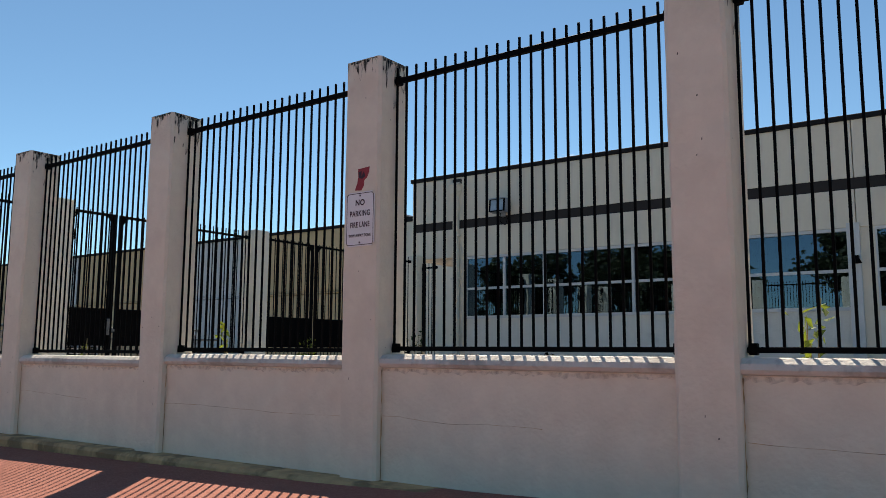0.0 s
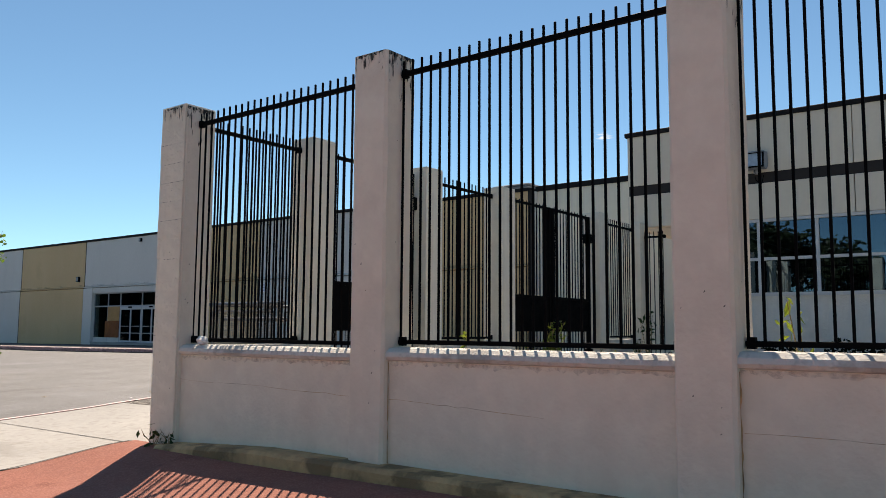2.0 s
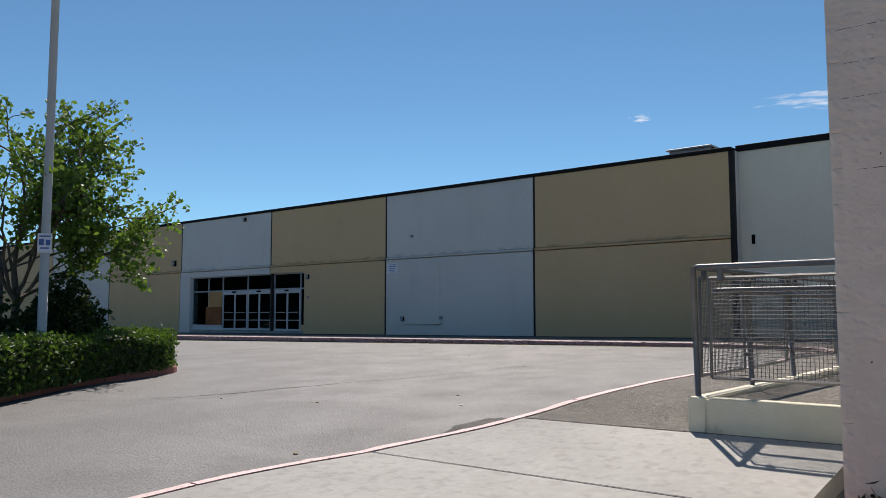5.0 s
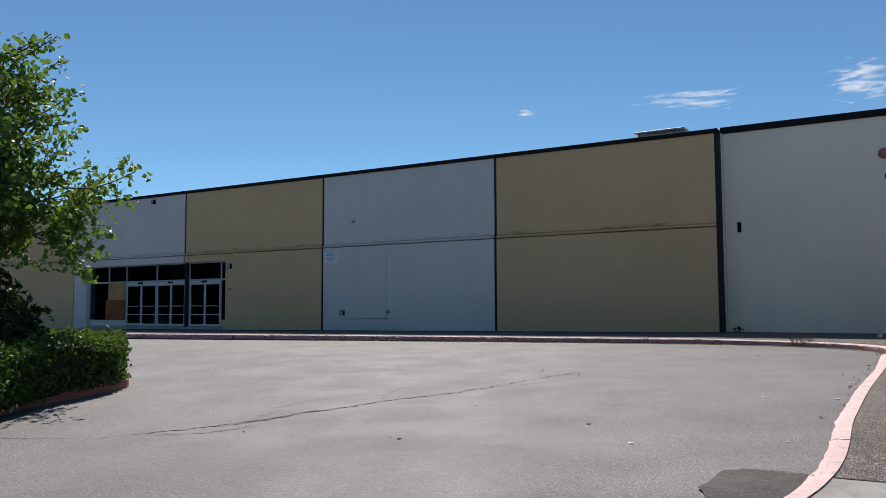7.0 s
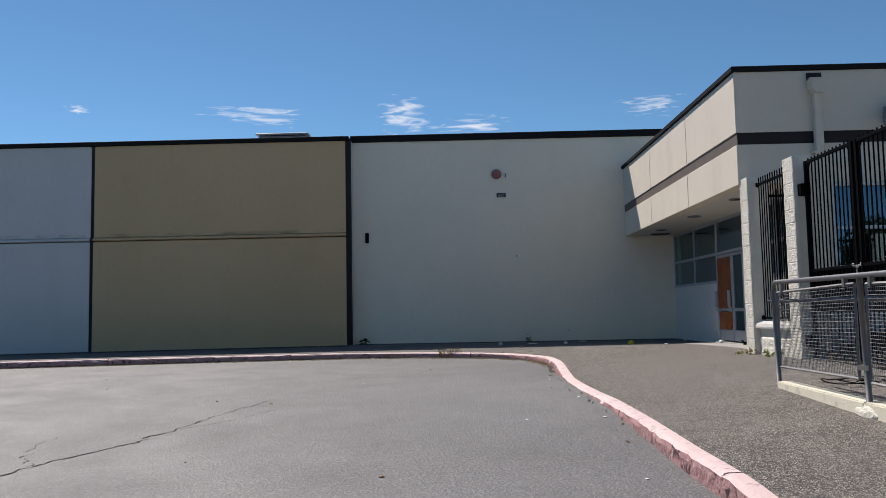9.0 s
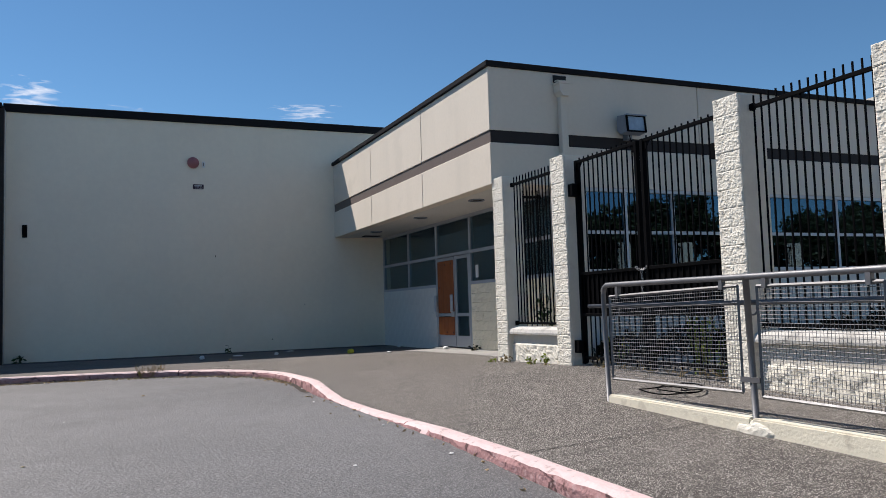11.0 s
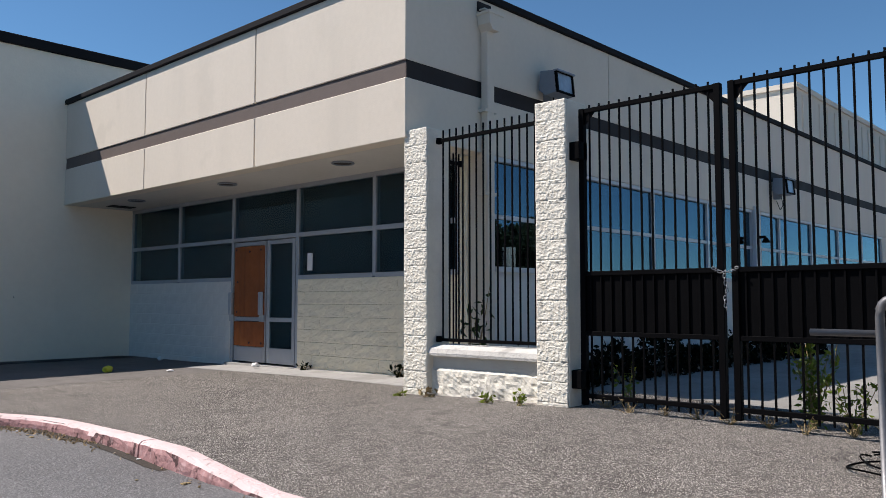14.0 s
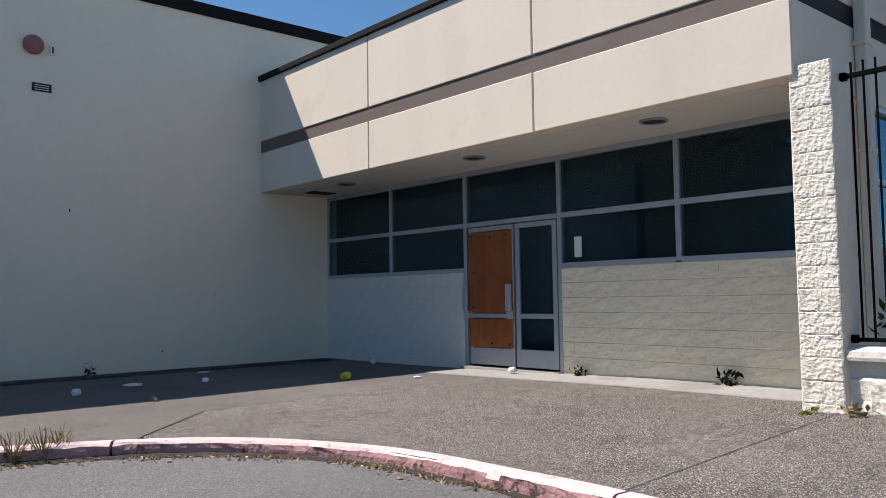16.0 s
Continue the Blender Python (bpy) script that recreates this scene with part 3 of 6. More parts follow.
# grime that settles on the ledge and runs on the panels by it
lg, rgg = bmesh.new(), np.random.default_rng(41)
for xr, xl in zip(joints_x[:5], joints_x[1:]):
    last = None
    for q in np.arange(xl + 0.08, xr - 0.07, 0.2):
        up = 0.09 + 0.02 * float(rgg.random())
        pr = [lg.verts.new((q, FY + 0.016, 4.425)), lg.verts.new((q, FY + 0.016, 4.43 + up))]
        if last:
            lg.faces.new((last[0], pr[0], pr[1], last[1]))
        last = pr
part("ledge_grime", lg, M_GRIME, store, "dark grime above the ledge")["kind"] = "stuff"
EY = 26.62
box("end_panel", -22.6, -12.5, EY, EY + 0.3, 0.6, 7.26, M_WHITE, store, 0.01, "tall cream end panel")
box("joint_seal", -22.765, -22.648, FY + 0.03, FY + 0.47, 0.7, 7.23, M_GAP, store)
box("return_face", -22.645, -22.603, FY + 0.02, FY + 0.2, 0.7, 7.255, M_GAP, store)
box("return_face", -22.645, -22.603, FY + 0.2, EY + 0.3, 0.7, 7.255, M_GREY, store)
box("coping", -90, -22.65, FY - 0.05, FY + 0.7, 7.23, 7.36, M_COPING, store, 0.01)
box("coping", -22.66, -10.0, EY - 0.07, EY + 0.7, 7.26, 7.46, M_COPING, store, 0.01)
box("roof", -90, -11, FY + 0.6, FY + 45, 6.9, 7.1, M_ROOF, store)
box("patch_plate", -38.4, -38.05, FY + 0.005, FY + 0.05, 6.75, 7.15, M_GREY, store)
# small dark chips in the end wall
for x, z, w, h in ((-17.61, 3.65, 0.022, 0.05), (-16.12, 1.37, 0.03, 0.025), (-15.2, 2.3, 0.015, 0.02)):
    box("chip", x - w / 2, x + w / 2, EY - 0.004, EY + 0.002, z - h / 2, z + h / 2, M_GAP, store, 0.001)
# faint outline of a filled doorway
for b in ((-35.3, -35.27, 1.4, 4.0), (-38.0, -35.28, 1.37, 1.40)):
    box("filled_door_line", b[0], b[1], FY - 0.032, FY - 0.01, b[2], b[3], M_CREAM, store)

# ---- store entrance ----
ent = base("door_1", (-49.3, FY, 0.98), "aluminium store entrance of three double glass doors with transom lights", "entrance", kind="structure")
FR = FY + 0.12


def bar(x0, x1, z0, z1, mat=M_ALU, y=FR, d=0.08, parent=ent, name="frame_bar"):
    return box(name, x0, x1, y, y + d, z0, z1, mat, parent, 0.006)


box("threshold", DOOR_L, DOOR_R, FY - 0.03, FY + 0.5, 0.7, 1.0, M_CONC, ent)
for x in (-54.25, -52.7, -51.32, -49.03, -46.98, -46.72, -44.62, -44.24):
    bar(x - 0.035, x + 0.035, 1.0, DOOR_T)
bar(DOOR_L, DOOR_R, 3.92, DOOR_T)
bar(DOOR_L, DOOR_R, 3.12, 3.2, d=0.10)
box("joint_post", -46.90, -46.80, FY - 0.01, FY + 0.2, 0.98, 3.98, M_GAP, ent)
for x0, x1 in ((-54.2, -52.74), (-52.66, -51.36), (-51.28, -49.07), (-48.99, -47.02), (-46.68, -44.66), (-44.58, -44.28)):
    box("transom_pane", x0, x1, FR + 0.03, FR + 0.045, 3.2, 3.92, M_DOORGLASS, ent)
box("side_pane", -54.2, -52.74, FR + 0.03, FR + 0.045, 1.3, 3.12, M_DOORGLASS, ent)
box("side_pane", -44.58, -44.28, FR + 0.03, FR + 0.045, 1.35, 3.12, M_DOORGLASS, ent)
box("plywood_sheet", -52.66, -51.36, FR - 0.02, FR + 0.0, 2.28, 3.14, M_PLYPALE, ent, 0.0, "pale plywood sheet over a side light")
box("plywood_sheet", -52.9, -51.36, FR - 0.024, FR + 0.0, 1.28, 2.27, M_PLY, ent, 0.0, "orange plywood sheet over a side light")
box("bulkhead", DOOR_L, -51.34, FR, FR + 0.1, 0.98, 1.28, M_GREY, ent)
box("bulkhead", -44.6, DOOR_R, FR, FR + 0.1, 0.98, 1.33, M_TAN, ent)
for x0, x1 in ((-51.28, -49.07), (-48.99, -47.02), (-46.68, -44.66)):
    w = (x1 - x0) / 2
    for k in range(2):
        a = x0 + k * w
        leaf = box("door_leaf", a + 0.01, a + 0.06, FR, FR + 0.05, 1.02, 3.0, M_WHITEFRAME, ent)
        box("stile", a + w - 0.06, a + w - 0.01, FR, FR + 0.05, 1.02, 3.0, M_WHITEFRAME, leaf)
        for z0, z1 in ((1.02, 1.12), (1.54, 1.58), (2.94, 3.0)):
            box("rail", a + 0.06, a + w - 0.06, FR + 0.002, FR + 0.048, z0, z1, M_WHITEFRAME, leaf)
        box("glass", a + 0.06, a + w - 0.06, FR + 0.02, FR + 0.03, 1.12, 2.94, M_DOORGLASS, leaf)
        box("push_bar", a + 0.12, a + w - 0.12, FR - 0.05, FR - 0.02, 1.94, 1.98, M_ALU, leaf)
    box("header_box", x0, x1, FR - 0.02, FR + 0.07, 3.0, 3.12, M_WHITEFRAME, ent)
    box("sensor", (x0 + x1) / 2 - 0.15, (x0 + x1) / 2 + 0.15, FR - 0.08, FR - 0.02, 3.04, 3.12, M_BLACK, ent)
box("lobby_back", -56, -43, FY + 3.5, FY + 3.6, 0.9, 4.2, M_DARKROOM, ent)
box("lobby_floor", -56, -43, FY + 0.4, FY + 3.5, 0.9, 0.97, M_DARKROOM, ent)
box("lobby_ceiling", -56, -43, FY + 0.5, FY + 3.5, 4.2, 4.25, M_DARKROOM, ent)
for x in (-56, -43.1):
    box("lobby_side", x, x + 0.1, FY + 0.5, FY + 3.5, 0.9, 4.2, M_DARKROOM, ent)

# ---- annex with canopy ----
AX, AY, SX = -14.3, 16.685, -12.857
SOFF, ATOP = 4.17, 6.24
annex = base("wall_annex", (AX, AY, 1.1), "cream annex with a deep sunlit fascia, brown band and black coping", "wall", kind="structure")
for y0, y1 in ((AY, 19.84), (19.86, 23.22), (23.24, EY)):
    box("fascia_panel", AX, AX + 0.25, y0, y1, SOFF, 4.90, M_CREAM, annex, 0.008)
    box("fascia_panel", AX, AX + 0.25, y0, y1, 5.12, ATOP, M_CREAM, annex, 0.008)
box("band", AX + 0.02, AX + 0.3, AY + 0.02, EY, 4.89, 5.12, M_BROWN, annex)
box("core", AX + 0.06, AX + 0.3, AY + 0.06, EY, SOFF + 0.02, ATOP - 0.02, M_GAP, annex)
box("coping", AX - 0.05, AX + 0.4, AY - 0.05, EY, ATOP, ATOP + 0.10, M_COPING, annex, 0.01)
box("coping", AX + 0.4, 24, AY - 0.05, AY + 0.4, ATOP, ATOP + 0.10, M_COPING, annex, 0.01)
box("soffit", AX + 0.25, SX + 0.2, AY + 0.25, EY, SOFF, SOFF + 0.08, M_SOFFIT, annex)
box("roof", AX + 0.3, 24, AY + 0.3, EY + 5, ATOP - 0.35, ATOP - 0.25, M_ROOF, annex)
# south side, in panels between control joints
edges = [AX, -9.7, -3.75, 2.0, 8.0, 14.0, 24.0]
for a, b in zip(edges, edges[1:]):
    box("side_panel", a + 0.008, b - 0.008, AY - 0.003, AY + 0.25, 5.12, ATOP, M_CREAM, annex, 0.006)
    box("side_panel", a + 0.008, b - 0.008, AY - 0.003, AY + 0.25, SOFF + 0.004, 4.90, M_CREAM, annex, 0.006)
# same brown band; the south side's shade is put into a darker colour
box("band", AX + 0.024, 24, AY + 0.006, AY + 0.2, 4.895, 5.125, M_BANDSHADE, annex)
WIN_L, WIN_R, WZ0, WZ1 = -12.62, -3.9, 2.63, 4.17
box("corner_wall", SX, WIN_L, AY + 0.02, AY + 0.25, 0.9, SOFF, M_CREAM, annex)
box("sill_wall", WIN_L, WIN_R, AY + 0.02, AY + 0.25, 0.9, WZ0, M_BLOCKGREY, annex)
box("pier_wall", WIN_R, -3.45, AY + 0.02, AY + 0.25, 0.9, SOFF, M_CREAM, annex)
box("sill_wall", -3.45, 6.0, AY + 0.02, AY + 0.25, 0.9, WZ0, M_BLOCKGREY, annex)
box("end_wall", 6.0, 24, AY + 0.02, AY + 0.25, 0.9, SOFF, M_CREAM, annex)
box("white_post", -3.92, -3.70, AY - 0.06, AY + 0.02, 1.1, 4.25, M_WHITEFRAME, annex)
# dark sheet added close behind the shop glass to even out its darkness
box("room_blind", SX + 0.21, SX + 0.23, AY + 0.3, EY - 0.02, 0.9, 4.15, M_GLASSBACK, annex)
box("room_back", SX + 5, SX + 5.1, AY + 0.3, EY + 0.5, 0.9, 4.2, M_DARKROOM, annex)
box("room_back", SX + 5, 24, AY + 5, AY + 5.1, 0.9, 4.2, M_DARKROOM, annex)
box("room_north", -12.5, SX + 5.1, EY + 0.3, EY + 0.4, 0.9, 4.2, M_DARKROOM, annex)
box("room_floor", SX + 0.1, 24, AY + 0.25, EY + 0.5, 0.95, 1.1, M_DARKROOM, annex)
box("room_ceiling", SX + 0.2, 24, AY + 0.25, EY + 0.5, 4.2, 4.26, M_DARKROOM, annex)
box("east_end", 23.8, 24, AY + 0.3, EY + 5, 0.9, ATOP, M_CREAM, annex)


def window_band(name, x0, x1, stops, label):
    w = base(name, ((x0 + x1) / 2, AY, WZ0), label, "window", kind="structure")
    mid = 3.36
    cols = [x0] + stops + [x1]
    for x in cols:
        box("mullion", x - 0.03, x + 0.03, AY + 0.03, AY + 0.13, WZ0, WZ1 - 0.03, M_WHITEFRAME, w)
    box("window_frame", x0, x1, AY + 0.01, AY + 0.14, WZ1 - 0.06, WZ1, M_WHITEFRAME, w)
    box("window_sill", x0, x1, AY - 0.03, AY + 0.14, WZ0 - 0.02, WZ0 + 0.05, M_WHITEFRAME, w)
    for a, b in zip(cols, cols[1:]):
        box("transom", a + 0.03, b - 0.03, AY + 0.04, AY + 0.12, mid - 0.03, mid + 0.03, M_WHITEFRAME, w)
        for z0, z1 in ((WZ0 + 0.05, mid - 0.03), (mid + 0.03, WZ1 - 0.06)):
            box("pane", a + 0.03, b - 0.03, AY + 0.075, AY + 0.085, z0, z1, M_BLUEGLASS, w)


window_band("window_1", WIN_L, WIN_R, [-11.5, -10.4, -8.2, -6.05], "white-framed band of blue reflecting windows")
window_band("window_2", -3.45, 6.0, [-2.3, -0.2, 1.9, 4.0], "white-framed band of blue reflecting windows")

# ---- shop front under the canopy ----
shop = base("window_3", (SX, 21.5, 1.1), "dark glazed shop front in aluminium frames under the canopy", "shop front", kind="structure")
SZ0, SZ1, SM = 2.60, 4.15, 3.32


def sbar(y0, y1, z0, z1, d=0.10, parent=shop, name="frame_bar", mat=M_ALU, x=SX):
    return box(name, x, x + d, y0, y1, z0, z1, mat, parent, 0.005)


ym = [EY, 24.6, 22.67, 20.73, 18.84, 17.15]
for y in ym:
    low = 1.1 if y in (22.67, 20.73) else SZ0
    sbar(y - 0.035, y + 0.035, low, SZ1 - 0.005, x=SX + 0.005)
sbar(17.15, EY, SZ1 - 0.05, SZ1 + 0.02, d=0.11)
for a, b in zip(ym, ym[1:]):
    sbar(b + 0.035, a - 0.035, SM - 0.035, SM + 0.035, d=0.09)
    box("pane", SX + 0.04, SX + 0.05, b + 0.035, a - 0.035, SM + 0.035, SZ1 - 0.05, M_GLASS, shop)
    if a != 22.67:
        sbar(b + 0.035, a - 0.035, SZ0 - 0.02, SZ0 + 0.05, d=0.11)
        box("pane", SX + 0.04, SX + 0.05, b + 0.035, a - 0.035, SZ0 + 0.05, SM - 0.035, M_GLASS, shop)
box("pilaster", SX - 0.01, SX + 0.3, AY + 0.27, 17.11, 1.0, SOFF, M_BLOCKTAN, shop)
box("window_note", SX + 0.02, SX + 0.035, 20.35, 20.47, 2.72, 3.0, M_PAPER, shop, 0.0, "small white card inside the glass")

door = base("door_2", (SX, 21.7, 1.1), "aluminium double door, one leaf boarded with orange plywood", "door", kind="structure")


def leaf(y0, y1, board):
    lf = sbar(y1 - 0.09, y1 - 0.01, 1.16, 3.27, d=0.05, parent=door, name="door_leaf", x=SX + 0.01)
    sbar(y0 + 0.01, y0 + 0.09, 1.16, 3.27, d=0.05, parent=lf, name="stile", x=SX + 0.01)
    for z0, z1 in ((1.16, 1.42), (1.87, 1.94), (3.2, 3.27)):
        sbar(y0 + 0.09, y1 - 0.09, z0, z1, d=0.048, parent=lf, name="rail", x=SX + 0.011)
    for z0, z1 in ((1.42, 1.87), (1.94, 3.2)):
        if board:
            box("plywood_board", SX - 0.005, SX + 0.02, y0 + 0.03, y1 - 0.03, z0 + 0.01, z1 - 0.01, M_PLY, lf, 0.0, "orange-stained plywood board")
        else:
            box("glass", SX + 0.03, SX + 0.04, y0 + 0.09, y1 - 0.09, z0, z1, M_GLASS, lf)
    return lf


l1 = leaf(21.62, 22.6, True)
l2 = leaf(20.78, 21.6, False)
rng = random.Random(4)
bolt_bm = bmesh.new()
bmesh.ops.create_cone(bolt_bm, segments=8, radius1=0.022, radius2=0.018, depth=0.012, cap_ends=True, matrix=pose(0, 0, 0, 0, -90, 0))
BOLT = mesh_of("bolt", bolt_bm, M_INK)
for z in (1.5, 2.05, 2.3, 2.55, 2.8, 3.1):
    for y in (21.75, 22.12, 22.48):
        if rng.random() < 0.6:
            place("bolt", BOLT, (SX - 0.008, y + rng.uniform(-0.04, 0.04), z + rng.uniform(-0.05, 0.05)), l1)
for y, lf in ((22.63, l1), (21.69, l1)):
    box("pull_handle", SX - 0.07, SX - 0.02, y - 0.05, y + 0.05, 1.98, 2.38, M_ALU, lf, 0.01)
    box("handle_foot", SX - 0.04, SX + 0.01, y - 0.07, y + 0.06, 1.86, 1.98, M_ALU, lf, 0.01)
box("threshold", SX - 0.12, SX + 0.15, 20.7, 22.7, 0.95, 1.13, M_CONC, door)
sheet("concrete_apron", [SX - 0.9, SX - 0.45, SX - 0.01], list(np.linspace(16.9, 22.7, 14)), lambda x, y: (x, y, float(pave_z(x, y)) + 0.008), M_CONC, "smooth concrete strip along the shop front", skirt=0.05)


def block_wall(name, y0, y1, z0, z1, mat, label, rough, seed):
    """Courses of concrete blocks, each its own piece, with recessed joints."""
    root = base(name, (SX, (y0 + y1) / 2, z0), label, "wall", kind="structure")
    box("mortar_core", SX + 0.02, SX + 0.2, y0, y1, z0 - 0.2, z1, mat, root)
    rg = np.random.default_rng(seed)
    L, Hh = 0.397, 0.203
    rows = int(math.ceil((z1 - z0 + 0.15) / Hh))
    meshes = {}
    for r in range(rows):
        top = z1 - r * Hh
        y = y0 - (L / 2 if r % 2 else 0)
        while y < y1 - 0.02:
            a, b = max(y, y0) + 0.0004, min(y + L, y1) - 0.0004
            if b - a > 0.05:
                key = (round(b - a, 2), int(rg.integers(3)))
                if key not in meshes:
                    bm = bmesh.new()
                    w = b - a
                    n, k = 14, 10
                    o = Vector(rg.uniform(0, 40, 3))

                    def relief(y, z):
                        q = Vector((0, y * 5, z * 11)) + o
                        return 0.6 + 0.9 * noise.noise(q) + 0.5 * noise.noise(q * 2.7) + 0.25 * noise.noise(q * 6)

                    g = [[bm.verts.new((0.0015 if j in (0, k) else -rough * max(0.0, relief(w * i / n, -Hh * j / k)) * (0.5 if i in (0, n) else 1), w * i / n, -Hh * (j / k if j in (0, k) else 0.05 + 0.9 * (j - 1) / (k - 2)))) for j in range(k + 1)] for i in range(n + 1)]
                    for i in range(n):
                        for j in range(k):
                            bm.faces.new((g[i][j], g[i][j + 1], g[i + 1][j + 1], g[i + 1][j]))
                    e = [e for e in bm.edges if len(e.link_faces) == 1]
                    rr = bmesh.ops.extrude_edge_only(bm, edges=e)
                    for v in rr["geom"]:
                        if isinstance(v, bmesh.types.BMVert):
                            v.co.x = 0.03
                    bmesh.ops.recalc_face_normals(bm, faces=bm.faces)
                    if sum(f.normal.x for f in bm.faces) > 0:
                        bmesh.ops.reverse_faces(bm, faces=bm.faces)
                    meshes[key] = mesh_of("block", bm, mat)
                place("block", meshes[key], (SX, a, top), root)
            y += L
    return root


block_wall("wall_shop_beige", 17.12, 20.69, 1.1, 2.58, M_BLOCKTAN, "beige worn block wall with rough stone-like relief below the windows", 0.014, 2)
block_wall("wall_shop_white", 22.71, EY, 1.0, 2.58, M_BLOCKGREY, "white painted block wall below the windows", 0.005, 3)

# ---- rear block and rooftop unit ----
rear = base("rear_building", (16, 20, 7), "tall cream building block behind the annex roof", "building")
box("wall", 11.5, 40, 21, 40, 4, 10.7, M_CREAM, rear)
box("coping", 11.4, 40, 20.9, 40, 10.7, 10.9, M_CREAM, rear)
ribs_bm = bmesh.new()
add_box(ribs_bm, 0, 0.12, -0.05, 0, 0, 3.2)
RIB = mesh_of("rib", ribs_bm, M_CREAM)
for i in range(24):
    place("rib", RIB, (12.2 + i * 1.0, 21, 7.3), rear)
rtu = base("rooftop_unit", (-25.0, 28.5, 7.1), "low grey metal air-handling unit on the store roof", "rooftop unit")
box("casing", -26.1, -24.5, 29.0, 30.6, 7.1, 8.10, M_GALV, rtu, 0.03)
box("lid", -26.2, -24.4, 28.9, 30.7, 8.10, 8.16, M_LAMPGREY, rtu, 0.02)

# ---- fence wall along the street ----
PW = 0.38
PTOP = 4.235
FRONT = 4.915
piers_x = [-13.915, -11.07, -8.275, -5.52, -2.765, -0.01, 2.745, 5.5]
CAP_Z = 1.80


def pier_body(bm, x0, x1, y0, y1, z0, z1, seed):
    """Stuccoed pier with soft, slightly uneven arrises and a low crown."""
    rg = np.random.default_rng(seed)
    zs = np.linspace(z0, z1, 13)
    rings = []
    c = 0.022
    for z in zs:
        j = rg.normal(0, 0.0025, 8)
        pts = [(x0 + c, y0), (x1 - c, y0), (x1, y0 + c), (x1, y1 - c), (x1 - c, y1), (x0 + c, y1), (x0, y1 - c), (x0, y0 + c)]
        rings.append([bm.verts.new((p[0] + j[k], p[1] + j[(k + 3) % 8], z)) for k, p in enumerate(pts)])
    for a, b in zip(rings, rings[1:]):
        for k in range(8):
            bm.faces.new((a[k], a[(k + 1) % 8], b[(k + 1) % 8], b[k]))
    top = bm.verts.new(((x0 + x1) / 2, (y0 + y1) / 2, z1 + 0.012))
    for k in range(8):
        bm.faces.new((rings[-1][k], rings[-1][(k + 1) % 8], top))
    bm.faces.new(list(reversed(rings[0])))


def mildew(p, x0, x1, y0, seed, out=0.004):
    """Black crust along a pier's top edge with thin runs below it, on the front and the east side, and a few chips."""
    rg = np.random.default_rng(seed)
    crust, runs, chips = bmesh.new(), bmesh.new(), bmesh.new()
    for side in (0, 1):
        def at(u, z, o=out):
            return (x0 + u, y0 - o, z) if side == 0 else (x1 + o, y0 + u, z)

        for bm, deep in ((crust, 0.045), (runs, 0.26)):
            last = None
            for u in np.linspace(0.024, PW - 0.024, 15):
                z = PTOP - deep * float(rg.uniform(0.25, 1.0)) * (1.4 if side else 0.8)
                o = out + (0.0006 if bm is crust else 0)
                pr = [bm.verts.new(at(u, PTOP - 0.003, o)), bm.verts.new(at(u, z, o))]
                if last:
                    bm.faces.new((last[0], last[1], pr[1], pr[0]))
                last = pr
        for k in range(6):
            u, z, w, t = rg.uniform(0.05, PW - 0.06), rg.uniform(1.2, PTOP - 0.3), rg.uniform(0.004, 0.012), rg.uniform(0.004, 0.02)
            chips.faces.new([chips.verts.new(at(*q)) for q in ((u, z), (u + w, z + 0.003), (u + w * 1.1, z + t), (u + w * 0.3, z + t * 0.8))])
    # dark run below the rail bracket on the east side
    u = 0.17
    runs.faces.new([runs.verts.new((x1 + out + 0.001, y0 + u + a, z)) for a, z in ((-0.03, PTOP - 0.12), (0.06, PTOP - 0.12), (0.045, PTOP - 0.36), (0.0, PTOP - 0.42))])
    for name, bm, mt, text in (("mildew_crust", crust, M_MILDEWTOP, "black mildew crust"), ("mildew_run", runs, M_MILDEW, "black mildew runs"), ("chip", chips, M_STAIN, "small dark chips")):
        bmesh.ops.recalc_face_normals(bm, faces=bm.faces)
        part(name, bm, mt, p, text)["kind"] = "stuff"


def street_pier(xr, seed):
    p = base("fence_pier", (xr - PW / 2, FRONT + PW / 2, 0.8), "tall off-white stuccoed masonry fence pier with weather-stained top", "pier", "piers along the street")
    bm = bmesh.new()
    pier_body(bm, xr - PW, xr, FRONT, FRONT + PW, 0.55, PTOP, seed)
    part("body", bm, M_STUCCO, p)
    mildew(p, xr - PW, xr, FRONT, seed + 50)
    return p


for i, xr in enumerate(piers_x[1:]):
    street_pier(xr, i)


def cap_profile(front, back, z0, z1):
    return [(front + 0.03, z0), (front - 0.015, z0 + 0.015), (front - 0.03, z0 + 0.04), (front - 0.02, z1 - 0.035), (front + 0.02, z1 - 0.005), (front + 0.06, z1), (back, z1), (back, z0)]


